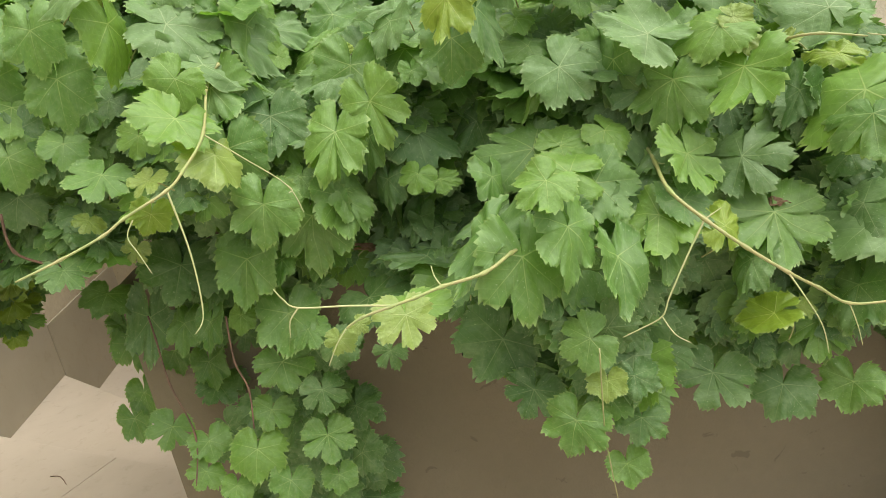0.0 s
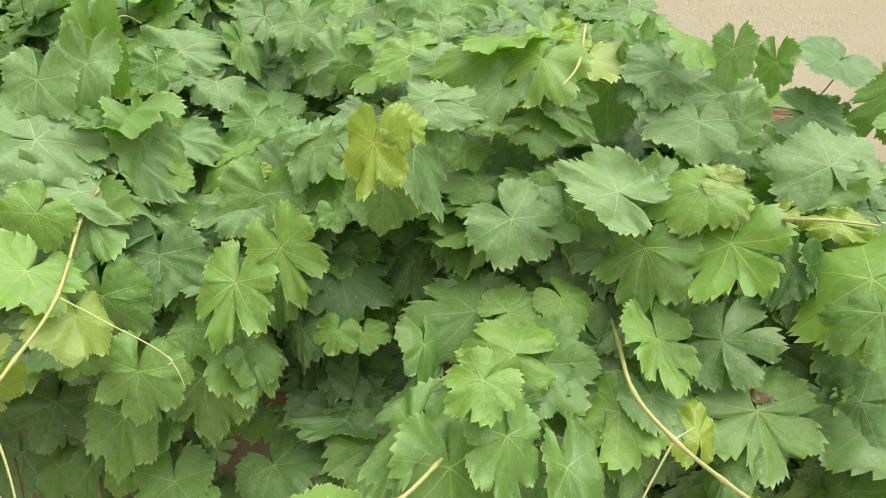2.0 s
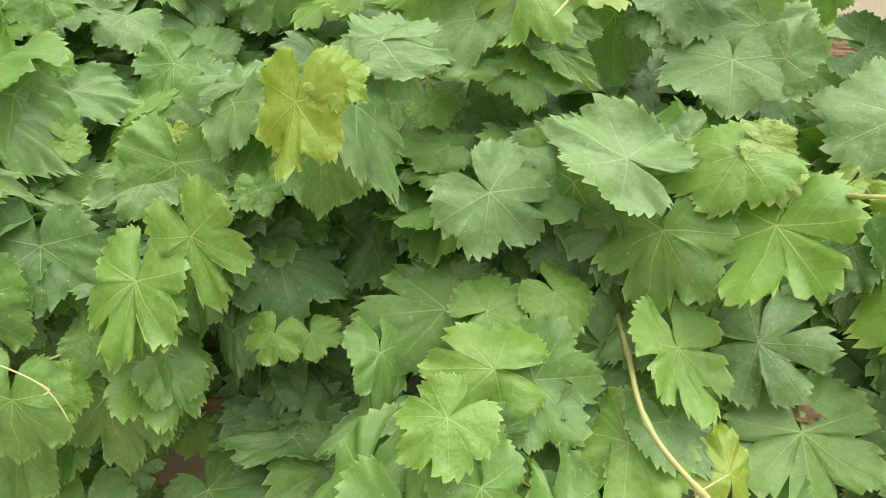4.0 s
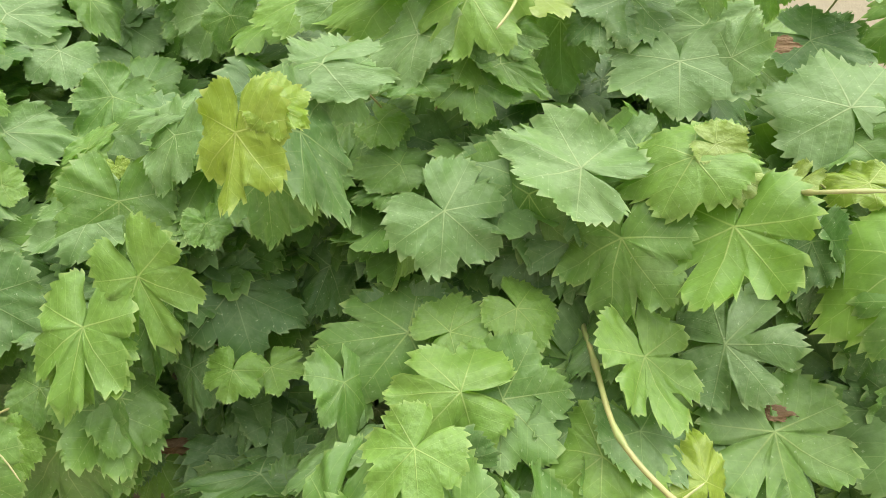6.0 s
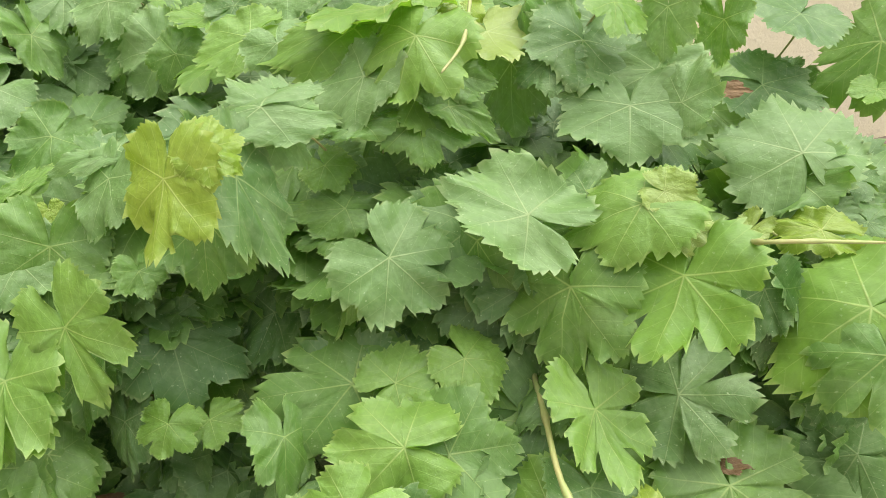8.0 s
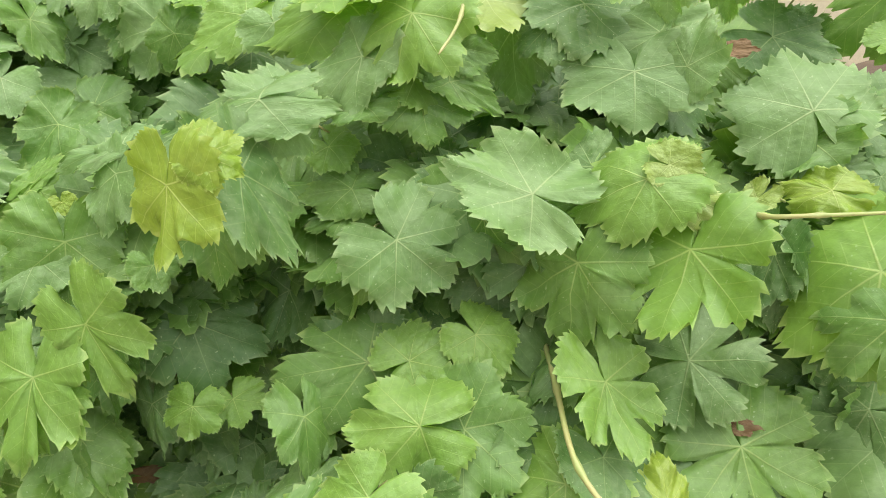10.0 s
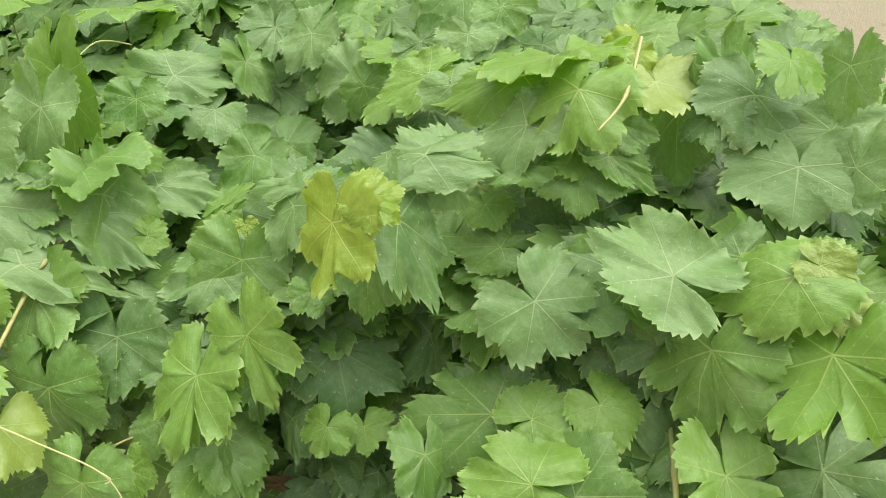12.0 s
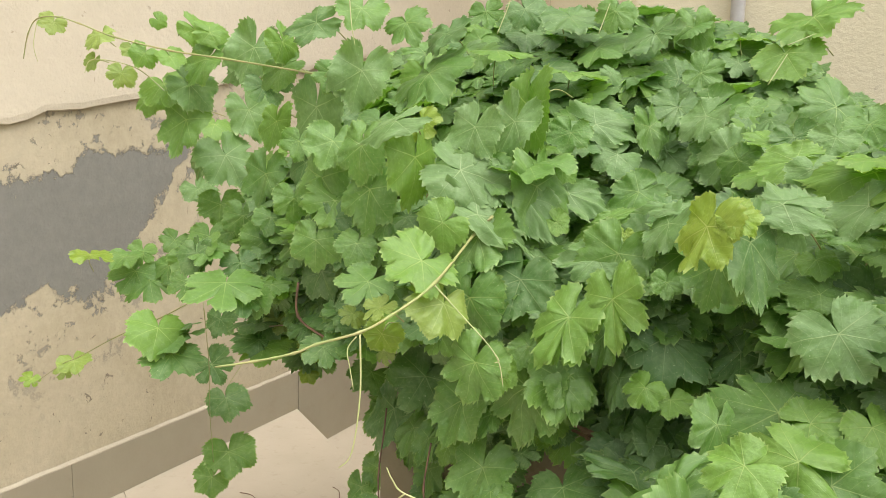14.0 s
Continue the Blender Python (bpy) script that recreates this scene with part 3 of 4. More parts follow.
leaf(0, 0.496, 1.130, 0.643, -0.031, -0.029, -0.043, -0.12, -0.78, 0.61)
leaf(0, 0.617, 1.161, 0.579, -0.030, -0.031, -0.042, -0.10, -0.76, 0.64)
leaf(1, 0.728, 1.155, 0.562, -0.022, -0.022, -0.044, -0.49, -0.66, 0.57)
leaf(1, 0.330, 1.053, 0.568, 0.000, -0.024, -0.027, -0.10, -0.74, 0.67)
leaf(0, 0.352, 1.029, 0.722, -0.003, -0.021, -0.030, -0.28, -0.76, 0.58)
leaf(0, 0.567, 1.162, 0.661, -0.008, -0.021, -0.034, -0.41, -0.73, 0.55)
leaf(0, 0.361, 1.058, 0.636, -0.014, -0.024, -0.031, -0.10, -0.76, 0.64)
leaf(1, -0.165, 1.232, 0.761, 0.009, -0.029, -0.045, -0.04, -0.85, 0.53)
leaf(1, -0.420, 1.354, 0.626, -0.016, -0.029, -0.030, 0.41, -0.75, 0.52)
leaf(1, -0.331, 1.265, 0.630, 0.006, -0.021, -0.031, 0.28, -0.78, 0.57)
leaf(2, -0.238, 1.207, 0.628, -0.010, -0.034, -0.042, 0.14, -0.79, 0.60)
leaf(1, -0.206, 1.240, 0.677, -0.015, -0.023, -0.026, 0.27, -0.79, 0.55)
leaf(0, -0.106, 1.191, 0.718, 0.003, -0.022, -0.034, 0.21, -0.81, 0.55)
leaf(1, -0.115, 1.182, 0.642, 0.002, -0.028, -0.038, 0.16, -0.79, 0.59)
leaf(1, -0.114, 1.182, 0.566, -0.001, -0.020, -0.025, 0.27, -0.74, 0.61)
leaf(1, -0.346, 1.248, 0.583, -0.017, -0.022, -0.019, 0.32, -0.75, 0.58)
leaf(1, -0.195, 1.192, 0.568, -0.011, -0.026, -0.026, 0.35, -0.73, 0.59)
leaf(1, -0.287, 1.205, 0.570, -0.006, -0.021, -0.022, 0.35, -0.73, 0.59)
leaf(1, -0.336, 1.203, 1.118, -0.011, -0.048, -0.023, 0.34, -0.47, 0.81)
leaf(1, -0.398, 1.259, 1.167, -0.001, -0.028, -0.030, 0.43, -0.68, 0.60)
leaf(2, -0.271, 1.213, 1.161, -0.009, -0.015, -0.032, 0.29, -0.89, 0.34)
leaf(2, -0.470, 1.294, 1.232, -0.006, -0.031, -0.047, 0.47, -0.77, 0.44)
leaf(0, -0.528, 1.362, 1.054, -0.027, -0.019, -0.052, -0.13, -0.91, 0.39)
leaf(0, -0.599, 1.526, 0.933, -0.024, -0.032, -0.052, 0.17, -0.88, 0.45)
leaf(0, -0.403, 1.292, 1.009, -0.004, -0.039, -0.031, 0.61, -0.54, 0.58)
leaf(0, -0.500, 1.462, 0.866, -0.007, -0.051, -0.021, 0.29, -0.40, 0.87)
leaf(0, -0.322, 1.370, 0.916, -0.016, -0.049, -0.054, 0.28, -0.75, 0.61)
leaf(2, -0.186, 1.173, 1.230, -0.032, -0.016, -0.029, 0.28, -0.94, 0.21)
leaf(2, -0.182, 1.107, 1.184, -0.023, -0.050, -0.023, 0.43, -0.54, 0.73)
leaf(4, -0.145, 1.107, 1.127, 0.004, -0.041, -0.036, 0.72, -0.41, 0.55)
leaf(4, -0.230, 1.078, 1.116, -0.017, -0.021, -0.015, -0.12, -0.50, 0.86)
leaf(3, -0.256, 1.122, 1.063, -0.015, -0.005, -0.030, 0.39, -0.92, -0.02)
leaf(0, -0.061, 1.183, 0.792, 0.025, -0.014, -0.024, 0.04, -0.85, 0.52)
leaf(0, 0.025, 1.078, 0.812, -0.021, -0.011, -0.017, 0.03, -0.84, 0.53)
leaf(3, -0.281, 1.265, 1.374, 0.022, -0.011, -0.022, -0.03, -0.91, 0.42)
leaf(1, -0.464, 1.280, 1.336, -0.000, -0.032, -0.045, 0.43, -0.74, 0.52)
leaf(2, -0.984, 1.374, 1.565, 0.012, 0.013, -0.012, 0.80, -0.57, 0.19)
leaf(2, -1.075, 1.430, 1.410, 0.010, -0.029, -0.039, 0.10, -0.78, 0.61)
leaf(1, -0.677, 1.238, 1.068, 0.046, -0.061, -0.030, 0.23, -0.28, 0.93)
leaf(1, -1.427, 1.664, 0.934, -0.006, -0.053, -0.053, 0.35, -0.68, 0.65)
leaf(1, -1.386, 1.676, 0.913, 0.053, -0.039, -0.041, 0.28, -0.49, 0.83)
leaf(2, -0.856, 1.234, 0.955, 0.031, -0.041, -0.042, 0.67, -0.22, 0.71)
leaf(0, -0.922, 1.471, 0.912, 0.001, -0.018, -0.042, 0.20, -0.90, 0.39)
leaf(0, -1.340, 1.857, 0.628, 0.048, -0.004, -0.054, 0.38, -0.84, 0.39)
leaf(0, -1.354, 1.927, 0.497, 0.048, -0.030, -0.050, 0.45, -0.51, 0.73)
leaf(1, -1.353, 1.934, 0.317, 0.049, -0.041, -0.059, 0.47, -0.50, 0.73)
leaf(1, -1.414, 1.919, 0.222, -0.024, -0.049, -0.035, 0.41, -0.66, 0.63)
leaf(0, -0.728, 1.404, 1.022, 0.004, -0.020, -0.035, 0.08, -0.86, 0.50)
leaf(0, -0.531, 1.337, 1.091, 0.040, -0.026, -0.041, -0.03, -0.86, 0.51)
leaf(0, -0.420, 1.306, 1.048, 0.031, -0.031, -0.034, 0.36, -0.50, 0.79)
leaf(1, -1.262, 1.657, 1.039, -0.007, -0.030, -0.030, 0.55, -0.66, 0.51)
leaf(1, -0.923, 1.513, 1.109, -0.002, -0.019, -0.027, 0.28, -0.80, 0.54)
leaf(1, -1.440, 1.639, 0.976, 0.013, -0.052, -0.020, 0.13, -0.32, 0.94)
leaf(1, -0.506, 1.423, 1.576, 0.003, -0.037, -0.039, 0.48, -0.61, 0.63)
leaf(1, -0.431, 1.461, 1.552, 0.029, -0.017, -0.034, 0.10, -0.85, 0.51)
leaf(0, -0.373, 1.509, 1.535, 0.007, -0.043, -0.041, -0.27, -0.69, 0.67)
leaf(1, -0.346, 1.619, 1.588, 0.013, -0.007, -0.033, 0.31, -0.90, 0.30)
leaf(0, -0.299, 1.704, 1.602, 0.030, -0.002, -0.038, 0.47, -0.79, 0.40)
leaf(0, -0.204, 1.711, 1.583, 0.041, -0.038, -0.037, 0.33, -0.44, 0.83)
leaf(1, -0.113, 1.712, 1.591, -0.009, -0.016, -0.040, 0.17, -0.93, 0.33)
leaf(0, -0.036, 1.719, 1.547, 0.035, -0.040, -0.034, -0.23, -0.74, 0.63)
leaf(1, 0.058, 1.696, 1.473, 0.037, 0.010, -0.022, 0.39, -0.88, 0.25)
leaf(2, -0.157, 1.597, 1.467, 0.030, -0.059, -0.009, 0.09, -0.11, 0.99)
leaf(2, -0.294, 1.566, 1.508, 0.036, -0.055, -0.009, 0.09, -0.11, 0.99)
leaf(2, 0.226, 1.845, 1.584, 0.036, -0.067, -0.042, -0.28, -0.61, 0.74)
leaf(2, 0.188, 1.796, 1.514, 0.035, -0.039, -0.047, -0.18, -0.82, 0.54)
leaf(2, 0.094, 1.869, 1.550, -0.007, 0.066, 0.006, -0.21, -0.12, 0.97)
leaf(1, 0.290, 1.667, 1.415, -0.046, -0.044, -0.019, 0.44, -0.70, 0.55)
leaf(1, 0.346, 1.483, 1.388, 0.018, -0.018, -0.029, -0.05, -0.86, 0.51)
leaf(0, 0.044, 1.599, 1.409, -0.004, -0.032, -0.043, 0.06, -0.81, 0.59)
leaf(1, -0.385, 1.470, 1.460, 0.054, -0.062, -0.029, -0.34, -0.63, 0.70)
leaf(2, -1.221, 1.769, 1.345, 0.026, -0.042, -0.032, 0.54, -0.28, 0.80)
leaf(4, -1.246, 1.321, 1.562, -0.001, -0.011, -0.028, 0.74, -0.64, 0.22)
leaf(4, -1.125, 1.339, 1.535, 0.018, -0.021, -0.026, 0.10, -0.74, 0.66)
leaf(4, -1.014, 1.332, 1.505, 0.014, -0.007, -0.022, 0.52, -0.65, 0.55)
leaf(2, -0.982, 1.333, 1.494, -0.005, -0.018, -0.026, 0.79, -0.57, 0.24)
leaf(4, -1.151, 1.342, 1.481, -0.009, -0.010, -0.024, -0.02, -0.93, 0.38)
leaf(4, -1.084, 1.359, 1.456, 0.002, -0.014, -0.031, 0.81, -0.52, 0.28)
leaf(2, -0.948, 1.369, 1.490, 0.024, -0.001, -0.026, 0.67, -0.34, 0.66)
leaf(0, -0.704, 1.384, 1.435, 0.029, 0.003, -0.040, 0.62, -0.67, 0.41)
leaf(4, -1.360, 1.408, 0.752, 0.039, -0.021, -0.019, 0.25, -0.34, 0.91)
leaf(4, -1.402, 1.413, 0.721, 0.000, -0.019, -0.022, 0.45, -0.67, 0.59)
leaf(3, -1.604, 1.453, 0.649, 0.004, -0.022, -0.017, 0.58, -0.43, 0.69)
leaf(3, -1.413, 1.511, 1.005, 0.045, -0.031, -0.010, 0.19, -0.05, 0.98)
leaf(3, -0.752, 1.606, 0.847, 0.028, -0.013, -0.037, 0.43, -0.70, 0.58)
leaf(3, -0.771, 1.597, 0.777, -0.007, -0.014, -0.023, 0.28, -0.86, 0.43)
leaf(4, -0.745, 1.477, 0.943, 0.015, -0.032, -0.028, 0.39, -0.49, 0.78)
leaf(4, -0.393, 1.242, 1.049, -0.003, -0.025, -0.010, 0.51, -0.37, 0.78)
leaf(2, 0.868, 1.279, 1.172, -0.019, -0.016, -0.013, -0.23, -0.43, 0.87)
leaf(3, -0.738, 1.600, 0.889, 0.012, -0.015, -0.039, 0.26, -0.87, 0.41)
leaf(1, -0.762, 1.617, 0.812, 0.008, -0.022, -0.047, 0.29, -0.85, 0.45)
leaf(4, -0.052, 1.146, 0.816, -0.008, -0.013, -0.020, 0.12, -0.85, 0.51)
leaf(4, -0.017, 1.132, 0.838, 0.012, -0.005, -0.012, 0.13, -0.86, 0.50)
leaf(4, -0.351, 1.276, 0.983, -0.017, -0.004, -0.020, -0.02, -0.97, 0.23)
leaf(4, 0.635, 1.116, 0.733, 0.006, -0.014, -0.019, 0.57, -0.56, 0.60)
leaf(1, 0.108, 1.606, 1.315, 0.024, -0.016, -0.036, 0.42, -0.69, 0.59)
leaf(0, 0.535, 1.293, 1.268, -0.011, -0.024, -0.029, -0.31, -0.67, 0.68)
leaf(5, -0.149, 1.265, 1.284, -0.027, -0.027, -0.018, 0.49, -0.76, 0.43)
leaf(1, -0.104, 1.197, 0.822, 0.012, -0.029, -0.020, -0.03, -0.57, 0.82)
leaf(0, -0.080, 1.255, 0.867, 0.014, -0.015, -0.017, -0.11, -0.79, 0.60)
leaf(0, -0.004, 1.237, 0.838, 0.033, -0.052, -0.028, -0.14, -0.54, 0.83)
leaf(0, 0.142, 1.096, 0.888, -0.015, -0.043, -0.013, -0.25, -0.20, 0.95)
leaf(1, -0.121, 1.323, 1.312, 0.046, -0.067, -0.007, -0.02, -0.11, 0.99)
leaf(1, -1.149, 1.589, 1.015, 0.025, 0.003, -0.048, 0.66, -0.69, 0.30)
leaf(1, -1.341, 1.707, 0.953, 0.011, -0.030, -0.047, 0.30, -0.77, 0.56)
leaf(0, -0.743, 1.347, 1.082, 0.020, -0.005, -0.037, 0.70, -0.54, 0.46)
leaf(1, -1.028, 1.473, 0.984, 0.006, -0.022, -0.040, 0.52, -0.71, 0.47)
leaf(1, -1.437, 1.695, 0.985, 0.006, -0.029, -0.039, 0.45, -0.69, 0.57)
leaf(0, -1.196, 1.678, 1.177, 0.039, -0.007, -0.037, 0.63, -0.31, 0.72)
leaf(1, -0.705, 1.397, 1.172, 0.008, -0.024, -0.030, 0.63, -0.52, 0.57)
leaf(2, -1.004, 1.402, 1.436, 0.043, -0.015, -0.038, 0.39, -0.61, 0.68)
leaf(1, -0.607, 1.366, 1.329, 0.002, -0.016, -0.039, 0.74, -0.60, 0.29)
leaf(1, -0.518, 1.352, 1.454, -0.007, -0.015, -0.038, 0.26, -0.91, 0.31)
leaf(1, 0.045, 1.284, 1.193, -0.017, -0.015, -0.061, 0.04, -0.97, 0.23, 0, 1.00)
leaf(5, 0.015, 1.283, 1.184, -0.061, -0.022, -0.005, 0.19, -0.68, 0.70, 1, 0.70)
leaf(3, 0.195, 1.122, 1.264, -0.020, -0.015, -0.058, -0.34, -0.88, 0.35, 1, 0.69)
leaf(3, 0.228, 1.121, 1.279, 0.024, -0.003, -0.020, 0.27, -0.86, 0.43, 0, 0.96)
leaf(1, 0.199, 1.208, 1.207, -0.015, -0.022, -0.060, -0.26, -0.89, 0.39, 0, 0.85)
leaf(0, 0.237, 1.180, 1.242, 0.021, -0.013, -0.083, 0.66, -0.69, 0.28, 0, 0.54)
leaf(5, 0.034, 1.579, 1.293, 0.065, 0.006, -0.061, 0.50, -0.73, 0.46, 1, 0.75)
leaf(5, 0.283, 1.224, 1.274, -0.036, 0.002, 0.042, 0.41, -0.82, 0.40, 0, 0.79)
leaf(5, 0.267, 1.210, 1.288, -0.083, -0.001, -0.000, 0.00, -0.67, 0.75, 0, 0.44)
leaf(1, 0.399, 1.277, 1.240, -0.004, -0.018, -0.047, 0.14, -0.92, 0.35, 1, 1.06)
leaf(2, 0.305, 1.295, 1.211, 0.013, -0.015, -0.021, 0.19, -0.74, 0.64, 0, 1.11)
leaf(2, -0.001, 1.389, 1.230, 0.034, 0.016, 0.019, -0.05, -0.70, 0.71, 0, 0.41)
leaf(2, -0.005, 1.382, 1.225, -0.048, -0.024, -0.024, -0.01, -0.70, 0.72, 0, 0.45)
leaf(3, 0.037, 1.337, 1.216, 0.001, -0.007, -0.012, 0.25, -0.85, 0.47, 0, 1.20)
leaf(5, 0.117, 1.273, 1.245, -0.030, -0.015, -0.047, -0.31, -0.84, 0.45, 0, 0.57)
leaf(5, -0.071, 1.382, 1.266, 0.066, 0.021, -0.025, 0.44, -0.61, 0.66, 0, 0.58)
leaf(1, 0.023, 1.457, 1.269, -0.045, -0.022, -0.030, 0.04, -0.84, 0.54, 0, 0.78)
leaf(2, -0.063, 1.310, 1.227, 0.019, 0.009, -0.014, 0.58, -0.73, 0.34, 0, 1.00)
leaf(5, 0.127, 1.293, 1.265, -0.060, -0.012, -0.003, 0.08, -0.61, 0.79, 0, 0.32)
leaf(1, 0.134, 1.211, 1.174, 0.004, -0.011, -0.023, 0.49, -0.76, 0.43, 0, 1.01)
leaf(2, 0.310, 1.232, 1.110, -0.039, -0.011, -0.037, -0.55, -0.43, 0.71, 0, 0.26)
leaf(5, 0.343, 1.204, 1.138, 0.037, -0.020, -0.048, 0.11, -0.89, 0.45, 1, 1.03)
leaf(5, 0.463, 1.162, 1.163, -0.062, 0.030, 0.040, 0.09, -0.72, 0.69, 0, 0.71)
leaf(2, 0.554, 1.139, 1.158, -0.067, 0.018, -0.012, -0.30, -0.59, 0.75, 0, 0.74)
leaf(5, 0.595, 1.252, 1.215, -0.018, -0.032, -0.044, -0.14, -0.77, 0.62, 0, 1.45)
leaf(5, 0.750, 1.224, 1.141, 0.002, 0.047, 0.056, -0.16, -0.75, 0.64, 0, 1.09)
leaf(5, 0.637, 1.233, 1.212, 0.028, 0.006, 0.039, -0.64, -0.55, 0.54, 0, 0.85)
leaf(5, 0.631, 1.271, 1.239, -0.064, 0.035, 0.009, -0.26, -0.64, 0.72, 1, 0.58)
leaf(5, 0.509, 1.339, 1.264, -0.012, -0.010, -0.076, -0.73, -0.66, 0.20, 0, 0.65)
leaf(1, 0.442, 1.300, 1.271, 0.039, -0.013, -0.018, 0.00, -0.80, 0.59, 0, 0.75)
leaf(1, 0.430, 1.280, 1.244, 0.042, -0.016, -0.034, 0.25, -0.73, 0.64, 0, 0.49)
leaf(2, 0.571, 1.108, 1.101, -0.045, -0.033, -0.059, -0.56, -0.47, 0.69, 2, 0.99)
leaf(1, 0.487, 1.148, 1.096, -0.039, -0.022, -0.066, -0.55, -0.64, 0.54, 1, 0.89)
leaf(1, 0.425, 1.216, 1.131, -0.018, -0.017, -0.081, -0.72, -0.64, 0.29, 0, 0.61)
leaf(2, 0.324, 1.179, 1.029, 0.046, 0.008, 0.011, -0.09, -0.60, 0.80, 0, 0.85)
leaf(2, 0.319, 1.115, 1.003, -0.070, 0.011, 0.013, 0.00, -0.75, 0.66, 1, 0.80)
leaf(1, 0.355, 1.125, 0.979, 0.064, 0.001, -0.008, 0.09, -0.80, 0.59, 0, 1.11)
leaf(2, 0.426, 1.077, 0.930, -0.064, -0.010, -0.024, -0.23, -0.51, 0.83, 1, 0.95)
leaf(2, 0.483, 1.107, 0.999, 0.004, -0.052, -0.053, 0.33, -0.66, 0.67, 2, 0.68)
leaf(0, 0.571, 1.140, 0.970, 0.065, -0.034, 0.002, -0.32, -0.56, 0.76, 2, 0.96)
leaf(1, 0.594, 1.098, 0.893, -0.010, -0.060, -0.062, 0.02, -0.72, 0.70, 2, 0.92)
leaf(3, 0.735, 1.173, 1.082, -0.042, 0.030, 0.008, -0.21, -0.51, 0.83, 1, 0.57)
leaf(1, 0.746, 1.225, 1.113, -0.057, 0.032, -0.029, -0.57, -0.35, 0.74, 0, 0.58)
leaf(0, 0.670, 1.160, 1.043, -0.031, -0.011, -0.050, -0.75, -0.37, 0.55, 0, 0.73)
leaf(0, 0.733, 1.119, 0.871, -0.057, 0.040, -0.015, -0.47, -0.36, 0.80, 1, 0.93)
leaf(0, 0.718, 1.122, 0.948, -0.039, 0.019, -0.001, -0.27, -0.52, 0.81, 0, 0.92)
leaf(3, 0.502, 1.040, 0.908, 0.008, 0.032, 0.032, 0.28, -0.71, 0.64, 0, 0.69)
leaf(0, 0.469, 1.157, 1.003, -0.050, -0.013, -0.035, -0.46, -0.39, 0.80, 0, 0.64)
leaf(0, 0.463, 1.080, 0.944, 0.023, -0.039, -0.035, 0.21, -0.58, 0.79, 0, 0.77)
leaf(1, 0.520, 1.181, 1.031, -0.018, -0.011, -0.033, -0.58, -0.62, 0.53, 0, 0.90)
leaf(2, 0.389, 1.173, 1.040, 0.021, -0.028, -0.028, 0.19, -0.62, 0.76, 0, 0.90)
leaf(2, 0.067, 1.195, 1.145, 0.017, -0.024, -0.066, -0.22, -0.94, 0.28, 2, 0.73)
leaf(0, 0.122, 1.284, 1.079, 0.067, -0.009, -0.048, 0.36, -0.69, 0.63, 1, 0.91)
leaf(2, 0.009, 1.188, 1.113, -0.029, -0.040, -0.064, -0.13, -0.81, 0.57, 2, 0.67)
leaf(1, 0.051, 1.243, 1.088, -0.015, -0.025, -0.059, -0.34, -0.83, 0.44, 0, 0.51)
leaf(1, 0.002, 1.224, 1.018, 0.030, -0.027, -0.056, 0.67, -0.47, 0.58, 0, 0.81)
leaf(1, -0.071, 1.269, 0.944, 0.010, -0.050, -0.042, 0.70, -0.38, 0.61, 1, 1.16)
leaf(1, -0.058, 1.210, 1.055, -0.015, -0.025, -0.028, 0.05, -0.76, 0.65, 0, 0.82)
leaf(2, -0.090, 1.185, 1.018, 0.009, -0.017, -0.031, -0.01, -0.87, 0.49, 0, 0.82)
leaf(0, -0.021, 1.252, 1.115, -0.067, -0.020, 0.014, 0.32, -0.53, 0.78, 0, 0.66)
leaf(0, -0.073, 1.281, 1.169, 0.034, 0.008, -0.031, 0.67, -0.41, 0.62, 0, 0.53)
leaf(2, 0.113, 1.219, 1.022, -0.014, -0.020, -0.023, 0.07, -0.77, 0.64, 1, 1.02)
leaf(2, 0.143, 1.246, 1.002, 0.005, -0.023, -0.021, 0.22, -0.63, 0.74, 1, 1.27)
leaf(1, 0.286, 1.197, 1.029, -0.093, 0.004, 0.010, 0.03, -0.80, 0.60, 1, 0.74)
leaf(0, 0.220, 1.319, 1.066, -0.036, -0.025, -0.049, -0.33, -0.72, 0.61, 0, 0.72)
leaf(1, 0.218, 1.174, 1.006, -0.003, -0.034, -0.047, 0.62, -0.65, 0.44, 0, 0.70)
leaf(2, 0.272, 1.021, 1.024, -0.042, -0.020, -0.019, 0.02, -0.72, 0.70, 1, 0.88)
leaf(0, 0.100, 1.295, 0.935, -0.018, -0.027, -0.039, -0.31, -0.71, 0.63, 0, 0.66)
leaf(0, 0.064, 1.256, 1.016, -0.008, -0.025, -0.049, -0.35, -0.81, 0.47, 0, 0.55)
leaf(0, 0.133, 1.290, 0.915, 0.048, -0.034, -0.061, 0.60, -0.40, 0.70, 1, 0.57)
leaf(0, 0.100, 1.241, 0.885, -0.085, -0.014, 0.012, 0.17, -0.24, 0.96, 0, 0.44)
leaf(0, 0.199, 1.152, 0.952, -0.056, -0.021, -0.022, -0.20, -0.40, 0.90, 0, 0.55)
leaf(1, 0.315, 1.280, 1.169, -0.050, 0.004, 0.011, 0.11, -0.66, 0.74, 0, 0.66)
leaf(1, 0.307, 1.280, 1.150, -0.046, -0.003, -0.010, -0.13, -0.65, 0.75, 0, 0.67)
leaf(5, -0.074, 1.511, 1.376, 0.076, 0.024, -0.024, 0.41, -0.68, 0.60, 0, 0.52)
leaf(1, 0.007, 1.558, 1.374, 0.016, 0.001, -0.055, 0.73, -0.65, 0.19, 0, 0.65)
leaf(1, 0.119, 1.555, 1.345, -0.037, -0.013, -0.034, -0.14, -0.87, 0.48, 0, 0.71)
